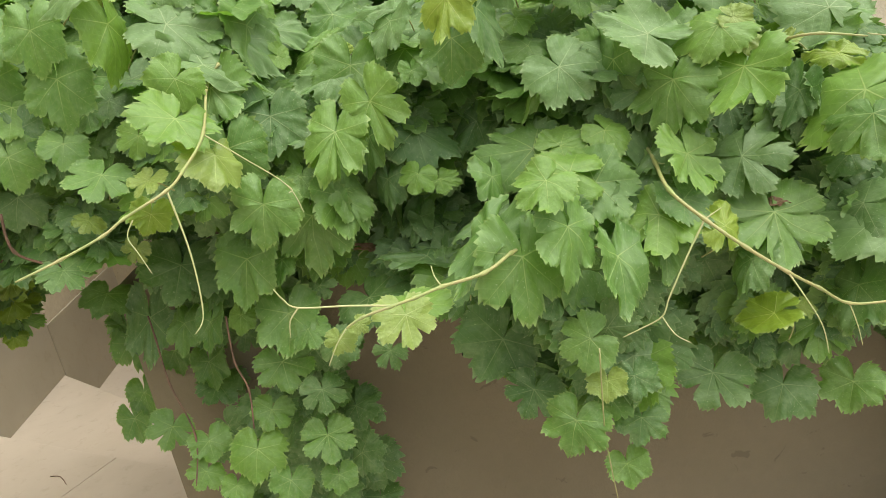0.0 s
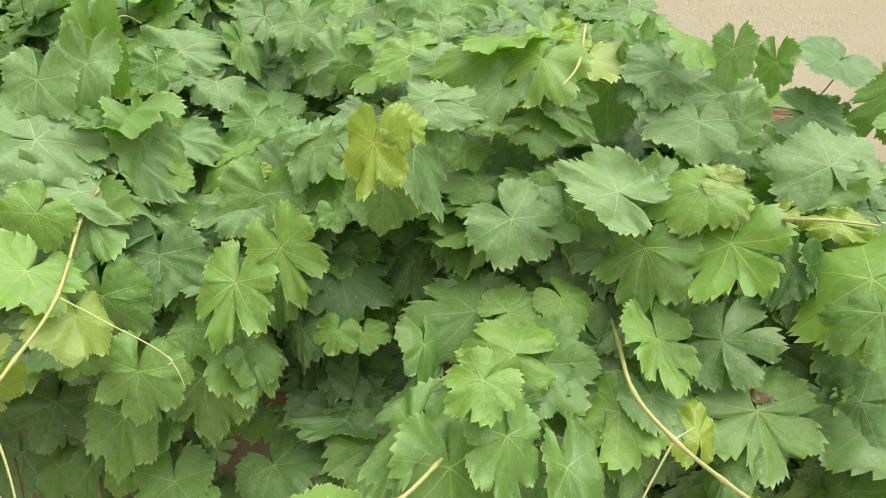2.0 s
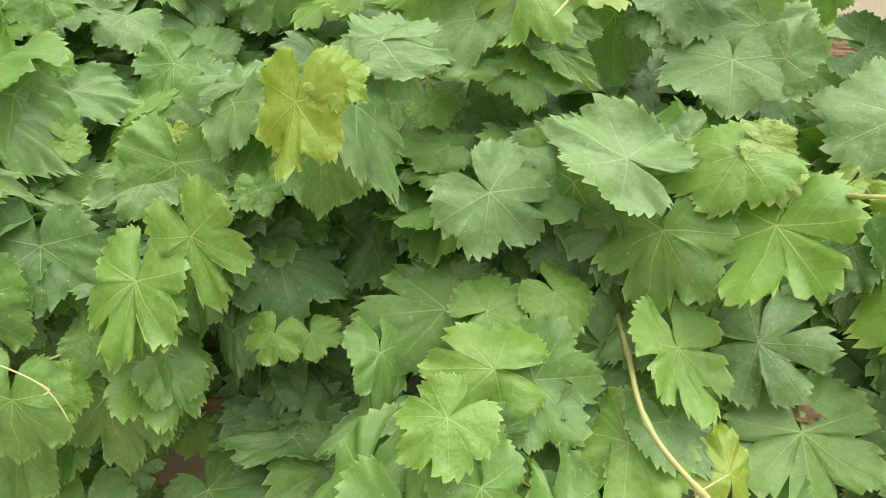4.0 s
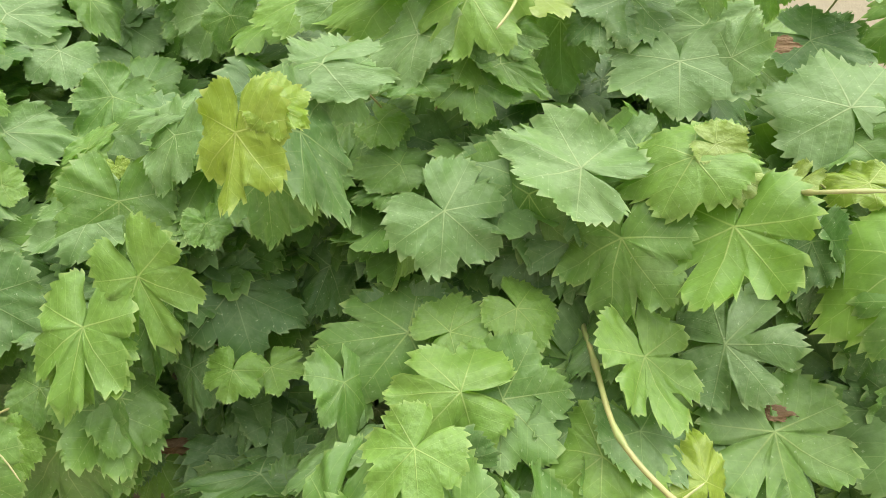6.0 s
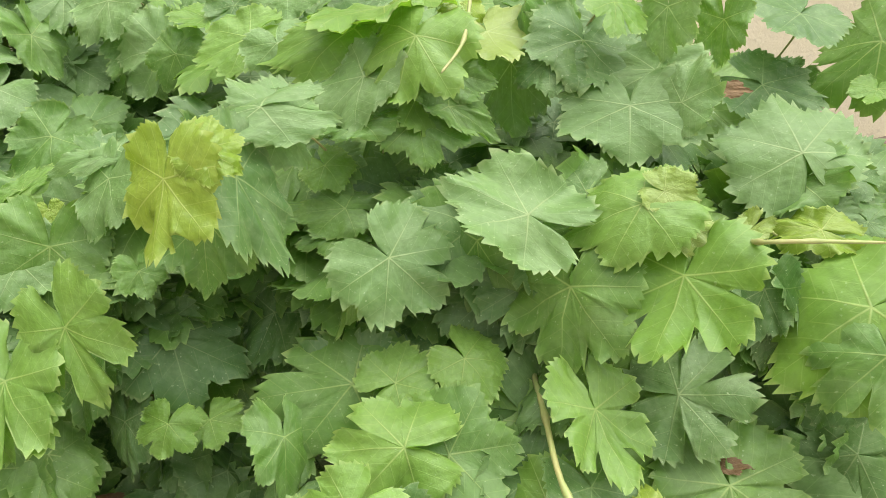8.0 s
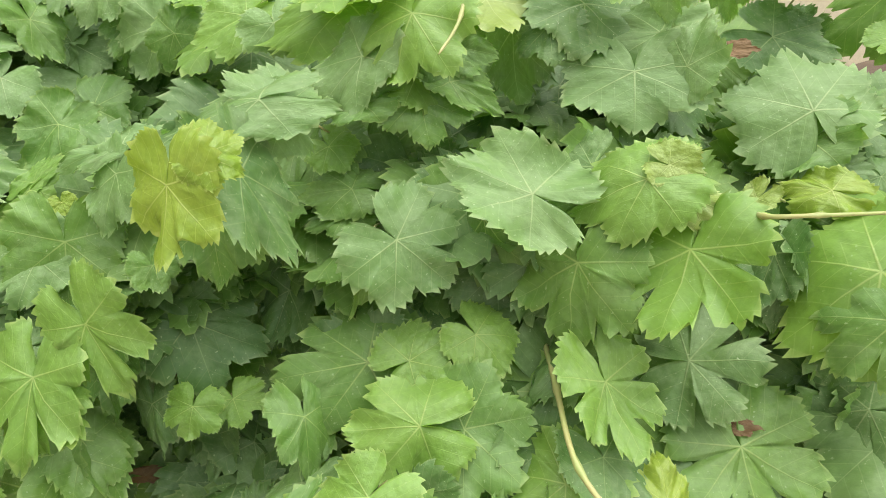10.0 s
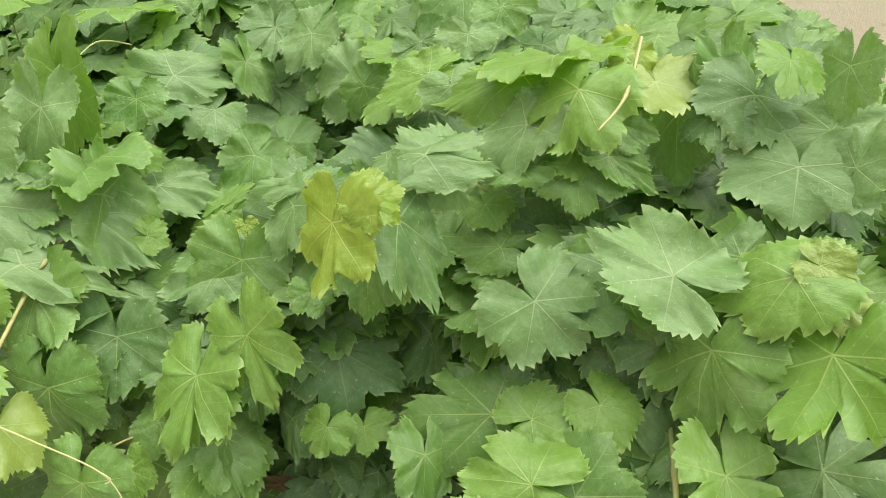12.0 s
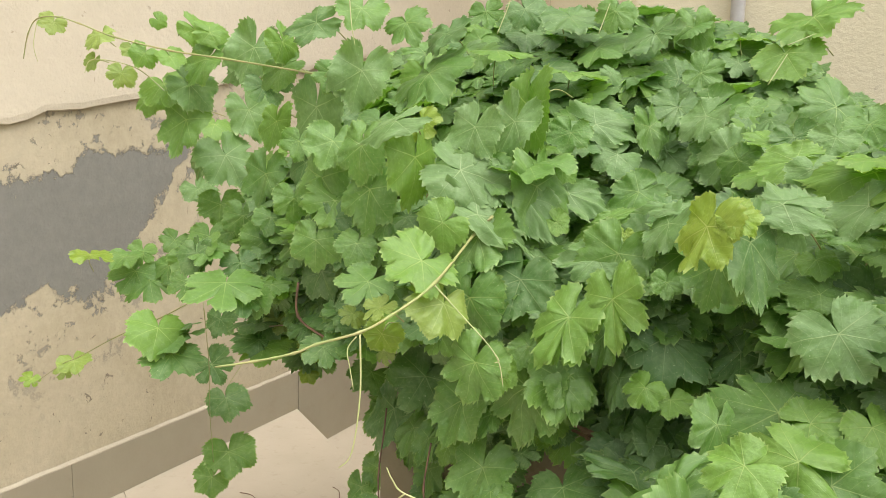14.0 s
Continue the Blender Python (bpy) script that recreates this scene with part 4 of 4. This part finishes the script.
leaf(1, 0.171, 1.477, 1.327, -0.026, -0.005, -0.034, -0.23, -0.93, 0.30, 0, 0.84)
leaf(2, 0.321, 1.362, 1.328, -0.047, -0.000, -0.009, -0.14, -0.59, 0.79, 0, 0.26)
leaf(1, 0.348, 1.269, 1.247, -0.050, 0.004, -0.004, -0.11, -0.63, 0.77, 0, 0.45)
leaf(5, -0.030, 1.503, 1.326, -0.034, -0.028, -0.019, 0.31, -0.76, 0.56, 0, 1.02)
leaf(1, 0.554, 1.342, 1.293, 0.002, -0.012, -0.070, 0.31, -0.94, 0.17, 1, 0.59)
leaf(2, 0.724, 1.089, 1.041, -0.090, 0.020, -0.046, -0.49, -0.40, 0.78, 0, 0.87)
leaf(2, 0.414, 1.295, 1.269, -0.036, 0.012, 0.055, 0.27, -0.89, 0.36, 0, 0.89)
leaf(2, 0.361, 1.334, 1.326, -0.096, 0.005, 0.004, -0.01, -0.69, 0.73, 0, 0.47)
leaf(5, 0.648, 1.271, 1.295, -0.012, -0.003, -0.048, -0.77, -0.60, 0.22, 0, 0.74)
leaf(1, 0.720, 1.304, 1.268, -0.009, -0.005, -0.046, -0.81, -0.54, 0.22, 0, 0.73)
leaf(1, 0.889, 1.301, 1.214, -0.068, 0.032, -0.050, -0.65, -0.48, 0.58, 1, 0.78)
leaf(0, 0.767, 1.321, 1.191, 0.047, -0.040, -0.026, -0.20, -0.68, 0.71, 0, 0.72)
leaf(1, 0.099, 1.613, 1.406, -0.060, -0.018, -0.050, -0.15, -0.86, 0.48, 0, 0.58)
leaf(5, 0.152, 1.526, 1.332, -0.044, -0.017, -0.044, -0.06, -0.91, 0.41, 1, 0.87)
leaf(2, 0.259, 1.404, 1.333, -0.063, -0.004, -0.014, -0.09, -0.77, 0.63, 0, 0.62)
leaf(5, 0.358, 1.283, 1.287, -0.056, -0.003, -0.039, -0.37, -0.72, 0.58, 0, 0.61)
leaf(2, -0.152, 1.397, 1.403, -0.020, -0.006, -0.101, -0.29, -0.95, 0.11, 0, 0.54)
leaf(5, -0.195, 1.241, 1.303, 0.073, 0.029, -0.025, 0.47, -0.73, 0.51, 1, 0.80)
leaf(5, -0.115, 1.292, 1.272, 0.062, 0.005, -0.075, 0.67, -0.53, 0.52, 0, 0.50)
leaf(5, -0.157, 1.228, 1.239, 0.086, 0.027, -0.054, 0.57, -0.44, 0.69, 0, 0.34)
leaf(4, -0.162, 1.261, 1.235, -0.026, -0.006, -0.001, 0.14, -0.75, 0.65, 0, 0.74)
leaf(1, -0.155, 1.229, 1.205, -0.019, -0.027, -0.065, -0.05, -0.91, 0.40, 1, 0.80)
leaf(0, -0.082, 1.226, 1.149, -0.009, -0.024, -0.060, 0.11, -0.93, 0.36, 0, 1.03)
leaf(1, -0.144, 1.185, 1.121, -0.010, -0.018, -0.071, -0.06, -0.96, 0.26, 1, 0.85)
leaf(1, -0.105, 1.131, 1.043, -0.016, -0.020, -0.058, -0.05, -0.94, 0.34, 1, 0.93)
leaf(1, -0.173, 1.228, 0.943, -0.015, -0.043, -0.065, -0.12, -0.82, 0.56, 0, 0.74)
leaf(1, -0.055, 1.205, 0.995, -0.014, -0.031, -0.083, -0.24, -0.90, 0.37, 1, 0.77)
leaf(1, -0.009, 1.214, 1.014, 0.004, -0.030, -0.062, 0.61, -0.70, 0.37, 0, 0.86)
leaf(1, -0.353, 1.386, 0.805, -0.014, -0.035, -0.044, -0.11, -0.76, 0.63, 0, 0.64)
leaf(1, -0.289, 1.330, 0.818, -0.011, -0.031, -0.044, -0.20, -0.78, 0.59, 0, 0.56)
leaf(2, -0.220, 1.274, 0.839, -0.006, -0.020, -0.026, -0.03, -0.79, 0.61, 0, 0.85)
leaf(1, -0.121, 1.227, 0.932, -0.009, -0.022, -0.036, -0.18, -0.83, 0.54, 0, 0.74)
leaf(0, -0.423, 1.427, 0.815, -0.008, -0.047, -0.081, -0.15, -0.85, 0.50, 0, 0.57)
leaf(1, -0.133, 1.227, 0.842, -0.007, -0.041, -0.059, -0.10, -0.81, 0.58, 0, 0.84)
leaf(2, 0.080, 1.047, 0.882, 0.002, 0.036, 0.015, -0.00, -0.38, 0.93, 0, 1.45)
leaf(1, 0.193, 1.052, 0.954, -0.060, -0.042, -0.064, -0.48, -0.46, 0.75, 0, 0.43)
leaf(1, 0.289, 1.012, 0.961, -0.001, -0.046, -0.062, 0.46, -0.71, 0.53, 1, 0.69)
leaf(1, 0.352, 1.032, 0.900, 0.000, -0.049, -0.069, 0.48, -0.71, 0.51, 0, 0.53)
leaf(1, 0.425, 1.069, 0.895, -0.004, -0.035, -0.050, 0.35, -0.78, 0.51, 0, 0.64)
leaf(3, 0.579, 1.086, 0.744, -0.051, 0.022, -0.010, -0.31, -0.32, 0.90, 0, 0.79)
leaf(5, 0.759, 1.103, 0.860, -0.091, 0.049, 0.011, -0.20, -0.55, 0.81, 0, 0.86)
leaf(0, 0.722, 1.118, 0.746, -0.037, -0.036, -0.061, -0.71, -0.33, 0.62, 0, 0.83)
leaf(0, 0.546, 1.073, 0.841, -0.034, -0.018, -0.042, -0.65, -0.34, 0.68, 0, 0.70)
leaf(1, 0.226, 1.018, 0.931, -0.001, -0.040, -0.081, 0.38, -0.83, 0.41, 1, 0.82)
leaf(4, 0.063, 0.996, 0.893, 0.004, -0.026, -0.038, 0.32, -0.77, 0.55, 2, 1.05)
leaf(2, 0.002, 1.181, 1.090, -0.017, -0.021, -0.040, -0.10, -0.86, 0.50, 1, 1.06)
leaf(4, 0.574, 1.140, 1.164, 0.023, -0.016, -0.013, -0.15, -0.74, 0.66, 0, 0.82)
leaf(4, 0.581, 1.127, 1.138, 0.030, -0.021, -0.014, -0.09, -0.64, 0.77, 0, 0.65)
leaf(4, 0.639, 1.125, 1.120, -0.024, 0.004, -0.017, -0.58, -0.38, 0.72, 0, 0.64)
leaf(1, -0.495, 1.530, 0.768, 0.005, -0.043, -0.096, -0.10, -0.91, 0.40, 0, 0.74)
leaf(1, -0.521, 1.520, 0.631, 0.006, -0.027, -0.047, 0.00, -0.86, 0.51, 0, 0.76)
leaf(1, -0.429, 1.500, 0.714, 0.008, -0.020, -0.048, -0.05, -0.93, 0.37, 0, 0.70)
leaf(0, -0.496, 1.560, 0.800, 0.027, -0.019, -0.069, 0.84, -0.33, 0.42, 0, 0.64)
leaf(1, -0.548, 1.500, 0.588, 0.012, -0.020, -0.047, 0.01, -0.92, 0.39, 0, 0.72)
leaf(1, -0.353, 1.450, 0.697, 0.006, -0.026, -0.050, -0.08, -0.88, 0.46, 0, 0.72)
leaf(5, -0.737, 1.389, 1.506, -0.015, -0.020, -0.074, 0.30, -0.94, 0.19, 0, 0.82)
leaf(0, -0.562, 1.361, 1.545, -0.055, -0.028, -0.024, 0.26, -0.87, 0.41, 0, 0.64)
leaf(2, -0.655, 1.377, 1.514, 0.016, 0.017, -0.049, 0.92, -0.36, 0.17, 0, 0.69)
leaf(2, -0.918, 1.411, 1.548, 0.025, 0.028, -0.039, 0.88, -0.36, 0.30, 0, 0.70)
leaf(2, -0.879, 1.415, 1.541, 0.033, 0.035, -0.017, 0.75, -0.50, 0.42, 0, 0.68)
leaf(1, -0.891, 1.415, 1.487, -0.037, -0.026, -0.055, 0.23, -0.93, 0.28, 0, 0.58)
leaf(5, -0.936, 1.410, 1.435, 0.038, 0.032, -0.049, 0.83, -0.43, 0.36, 0, 0.82)
leaf(5, -0.776, 1.400, 1.480, -0.043, -0.026, -0.038, 0.20, -0.90, 0.39, 0, 0.56)
leaf(1, -0.659, 1.381, 1.467, -0.044, -0.021, -0.036, 0.16, -0.92, 0.35, 0, 0.65)
leaf(5, -0.936, 1.590, 1.385, 0.026, 0.014, -0.074, 0.88, -0.41, 0.23, 0, 0.85)
leaf(2, -0.768, 1.491, 1.363, -0.014, -0.018, -0.066, 0.14, -0.96, 0.23, 0, 0.62)
leaf(1, -0.964, 1.425, 1.361, -0.017, -0.023, -0.086, 0.26, -0.94, 0.20, 0, 0.66)
leaf(5, -0.937, 1.514, 1.283, 0.046, 0.009, -0.071, 0.78, -0.42, 0.46, 1, 0.97)
leaf(0, -1.024, 1.531, 1.278, -0.007, -0.020, -0.055, 0.27, -0.92, 0.30, 0, 0.73)
leaf(1, -0.764, 1.450, 1.254, -0.006, -0.019, -0.075, 0.18, -0.96, 0.23, 0, 0.70)
leaf(0, -0.594, 1.368, 1.289, -0.013, -0.017, -0.058, 0.16, -0.96, 0.24, 0, 0.71)
leaf(5, -0.591, 1.398, 1.394, -0.001, -0.001, -0.105, 0.00, -1.00, 0.01, 0, 0.69)
leaf(1, -0.499, 1.296, 1.270, 0.000, -0.015, -0.092, 0.06, -0.99, 0.16, 0, 0.64)
leaf(5, -0.454, 1.350, 1.459, -0.013, -0.013, -0.073, 0.23, -0.96, 0.13, 0, 0.90)
leaf(5, -0.282, 1.192, 1.374, -0.056, -0.029, -0.029, 0.11, -0.80, 0.59, 0, 0.40)
leaf(1, -0.390, 1.259, 1.332, -0.006, -0.013, -0.065, 0.10, -0.98, 0.19, 0, 0.75)
leaf(1, -0.382, 1.273, 1.259, -0.006, -0.023, -0.074, 0.08, -0.95, 0.29, 0, 0.75)
leaf(2, -0.273, 1.236, 1.319, 0.004, -0.003, -0.087, 0.90, -0.43, 0.06, 0, 0.64)
leaf(1, -0.571, 1.306, 1.227, 0.003, -0.004, -0.046, 0.80, -0.59, 0.10, 0, 1.00)
leaf(1, -0.997, 1.556, 1.163, 0.009, -0.019, -0.052, 0.56, -0.75, 0.36, 0, 1.13)
leaf(1, -0.877, 1.502, 1.151, 0.005, -0.005, -0.057, 0.47, -0.87, 0.12, 0, 1.00)
leaf(1, -0.966, 1.486, 1.098, 0.008, -0.018, -0.048, 0.54, -0.76, 0.37, 0, 1.10)
leaf(1, -0.723, 1.401, 1.123, 0.005, -0.015, -0.064, 0.39, -0.89, 0.24, 0, 0.97)
leaf(1, -0.484, 1.259, 1.164, 0.002, -0.011, -0.055, 0.35, -0.92, 0.20, 0, 0.97)
leaf(0, -0.466, 1.277, 1.199, 0.002, -0.010, -0.049, 0.19, -0.96, 0.20, 0, 0.83)
leaf(5, -0.188, 1.272, 1.368, -0.015, -0.015, -0.057, 0.07, -0.97, 0.23, 0, 0.85)
leaf(5, -0.150, 1.335, 1.378, -0.020, -0.018, -0.068, -0.08, -0.96, 0.27, 0, 0.72)
leaf(1, -0.173, 1.265, 1.304, -0.006, -0.024, -0.043, 0.38, -0.83, 0.42, 1, 1.23)
leaf(1, -0.097, 1.310, 1.280, 0.019, -0.004, -0.086, 0.80, -0.56, 0.21, 0, 0.66)
leaf(2, -0.082, 1.378, 1.304, 0.024, 0.003, -0.017, 0.45, -0.73, 0.51, 0, 0.83)
leaf(1, -0.089, 1.428, 1.362, -0.004, -0.014, -0.037, 0.13, -0.94, 0.33, 0, 1.11)
leaf(5, -0.088, 1.619, 1.469, 0.022, 0.002, -0.021, 0.59, -0.57, 0.57, 0, 0.66)
leaf(1, 0.042, 1.529, 1.265, 0.035, -0.013, -0.031, 0.22, -0.78, 0.59, 0, 1.22)
leaf(5, 0.101, 1.556, 1.395, -0.039, -0.016, -0.039, -0.12, -0.87, 0.48, 0, 0.72)
leaf(5, 0.286, 1.361, 1.325, 0.003, -0.015, -0.030, 0.08, -0.88, 0.46, 0, 1.37)
leaf(1, 0.187, 1.446, 1.409, 0.014, -0.007, -0.013, 0.17, -0.76, 0.63, 0, 1.45)
leaf(5, 0.305, 1.454, 1.367, -0.006, -0.016, -0.025, -0.04, -0.83, 0.56, 0, 1.45)
leaf(1, 0.020, 1.799, 1.565, 0.005, 0.003, -0.061, 0.58, -0.81, 0.01, 0, 0.87)
leaf(6, 0.690, 1.252, 1.210, 0.020, -0.013, -0.001, -0.31, -0.55, 0.77, 0, 0.48)
leaf(6, 0.595, 1.115, 0.901, 0.024, -0.013, 0.001, -0.14, -0.17, 0.98, 0, 0.39)
leaf(6, 0.000, 1.314, 0.897, 0.027, 0.004, -0.008, 0.30, -0.28, 0.91, 0, 0.47)


# short stalks of the leaves, running back into the foliage
stalk_rng = random.Random(12)
stalks = bmesh.new()
for at, yy, zz, size in STALKS:
    a = at - zz * 0.002
    b = a - yy * size * 0.35 - zz * size * 0.5
    c = b - zz * size * 0.6 + Vector((stalk_rng.uniform(-1, 1), stalk_rng.uniform(0, 1), stalk_rng.uniform(-0.6, 0.4))) * size * 0.3
    bm = tube([c, b, a], 0.0013, 0.8, 5)
    me = bpy.data.meshes.new("stalk")
    bm.to_mesh(me)
    bm.free()
    stalks.from_mesh(me)
    bpy.data.meshes.remove(me)
tagged(part("stalk", stalks, SHOOT, vine), "thin yellow-green leaf stalks", kind="stuff")


# ---- the mass of foliage behind the outer leaves ----
def smooth(v):
    v = max(0.0, min(1.0, v))
    return v * v * (3 - 2 * v)


def crown_top(x, y):
    """Height of the vine's upper surface."""
    left = smooth((0.45 - x) / 0.5)
    rise = smooth((y - 1.15) / 0.8)
    return 1.19 + rise * (0.205 + 0.245 * left) - 0.95 * max(0.0, x - 0.68) * smooth((y - 1.1) / 0.35) - 0.35 * max(0.0, -0.5 - x) - 1.6 * max(0.0, x - 0.80)


def front_low(x):
    """Height of the lower hem of the foliage."""
    if x < -0.36:
        return 1.04
    if x < -0.08:
        return 0.30
    if x < 0.20:
        return 0.87
    return 0.74 - 0.12 * x


def outer_face(x, z):
    """How far forward the outer leaves stand at this place, or None where there are none."""
    total, sums = 0.0, 0.0
    for root, way, side, reach in STALKS:
        d = (root.x - x) ** 2 + (root.z - z) ** 2
        if d < 0.012 and root.y < 1.5:
            w = 1 / (d + 0.0008)
            total, sums = total + w, sums + w * root.y
    return sums / total if total > 500 else None


fill = random.Random(21)
BANKS = [[], [], []]


def bank(tone, at, face, size):
    if at[0] < 0.05 or at[1] > 1.55:
        size *= 0.80
    down = Vector((fill.gauss(0, 0.5), fill.gauss(-0.25, 0.3), -0.9))
    zz = (face + Vector([fill.gauss(0, 0.28) for _ in range(3)])).normalized()
    yy = (down - zz * down.dot(zz)).normalized()
    turn = Matrix((yy.cross(zz), yy, zz)).transposed().to_4x4()
    # keep behind the outer leaves
    at = Vector(at)
    for _ in range(2):
        for root, way, side, reach in STALKS:
            gap = at - (root + way * reach * 0.3)
            out = gap.dot(side)
            if -0.02 < out < 0.15 and (gap - side * out).length < reach * 0.95 + size * 0.5:
                at -= side * (out + 0.022)
    BANKS[tone].append(Matrix.Translation(at) @ turn @ Matrix.Diagonal((size, size, size, 1)))


def tone_for():
    r = fill.random()
    return 0 if r < 0.55 else 1 if r < 0.88 else 2


for i in range(2100):  # the top
    x, y = fill.uniform(-0.80, 1.15), fill.uniform(1.20, 2.5)
    z = crown_top(x, y) - 0.02 - abs(fill.gauss(0, 0.06))
    bank(tone_for(), (x, y, z), Vector((0, -0.45, 0.9)), fill.uniform(0.050, 0.088))
for i in range(1350):  # the front, sloping out towards its hem
    x = fill.uniform(-0.80, 1.35)
    low = front_low(x)
    z = fill.uniform(low, max(low + 0.1, crown_top(x, 1.22) - 0.03))
    out = 1.25 - 0.11 * smooth((1.2 - z) / 0.3) + 0.12 * smooth((0.85 - z) / 0.4)
    face = outer_face(x, z)
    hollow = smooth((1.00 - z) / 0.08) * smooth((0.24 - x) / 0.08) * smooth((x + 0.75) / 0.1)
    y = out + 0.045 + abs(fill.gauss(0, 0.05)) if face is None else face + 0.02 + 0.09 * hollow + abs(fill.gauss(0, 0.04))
    # fill in the hollow takes only the darkest tone, shade given by colour
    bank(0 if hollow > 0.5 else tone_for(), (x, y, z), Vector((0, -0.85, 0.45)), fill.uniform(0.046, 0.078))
for i in range(420):  # old leaves deep inside, shade put into their all-dark tone
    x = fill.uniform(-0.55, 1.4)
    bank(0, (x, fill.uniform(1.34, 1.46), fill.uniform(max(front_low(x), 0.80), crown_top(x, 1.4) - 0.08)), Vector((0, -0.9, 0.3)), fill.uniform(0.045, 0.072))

for i in range(1000):  # the inside of the mound
    x, y = fill.uniform(-0.70, 1.08), fill.uniform(1.42, 2.45)
    bank(tone_for(), (x, y, fill.uniform(0.95, max(1.0, crown_top(x, y) - 0.05))), Vector((0, -0.7, 0.6)), fill.uniform(0.05, 0.085))

for tone, spots in enumerate(BANKS):
    bm = bmesh.new()
    protos = []
    for variant in range(6):
        b = bmesh.new()
        leaf_mesh(b, b.loops.layers.uv.new("leaf"), b.loops.layers.uv.new("rim"), variant + 72, None, 32, (0.45, 0.85, 1.0))
        me = bpy.data.meshes.new("proto")
        b.to_mesh(me)
        b.free()
        protos.append(me)
    for i, m in enumerate(spots):
        me = protos[i % 6].copy()
        me.transform(m)
        bm.from_mesh(me)
        bpy.data.meshes.remove(me)
    for me in protos:
        bpy.data.meshes.remove(me)
    for fc in bm.faces:
        fc.smooth = True
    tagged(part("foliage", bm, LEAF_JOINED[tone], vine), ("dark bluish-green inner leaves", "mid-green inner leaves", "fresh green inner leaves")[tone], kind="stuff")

# ---- dry twigs lying on the landing ----
for x, y, turn, long in ((-1.51, 2.20, -0.23, 0.132), (-1.27, 2.39, -0.74, 0.116)):
    c, q = math.cos(turn) * long, math.sin(turn) * long
    litter = tagged(new("dry_twig"), "thin dry brown twig lying on the cream tiles", "twig", "twigs on the landing")
    litter.location = (x, y, 0.0)
    part("twig", tube([(-c / 2, -q / 2, 0.0022), (-c * 0.1 - q * 0.12, -q * 0.1 + c * 0.12, 0.004), (c / 2, q / 2, 0.0022)], 0.0016, 0.6, 6), TWIG, litter)

# ---- floor tiles, row by row behind the step's edge ----
for r in range(8):
    near, far = (0.0, 0.84) if r == 0 else (0.24 + r * 0.6, 0.84 + r * 0.6)
    for k in range(-5, 8):
        s0 = k * 1.2 + 1.0 + 0.45 * r
        quad = on_landing([edge_point(s0 + 0.0015, near + 0.0015), edge_point(s0 + 1.1985, near + 0.0015), edge_point(s0 + 1.1985, far - 0.0015), edge_point(s0 + 0.0015, far - 0.0015)])
        if len(quad) >= 3 and max((p - quad[0]).length for p in quad) > 0.05:
            part("tile", slab(quad, -0.03 if r == 0 else -0.0055, 0.0, 0.0 if len(quad) == 3 else 0.0012), FLOOR_TILE, floor)
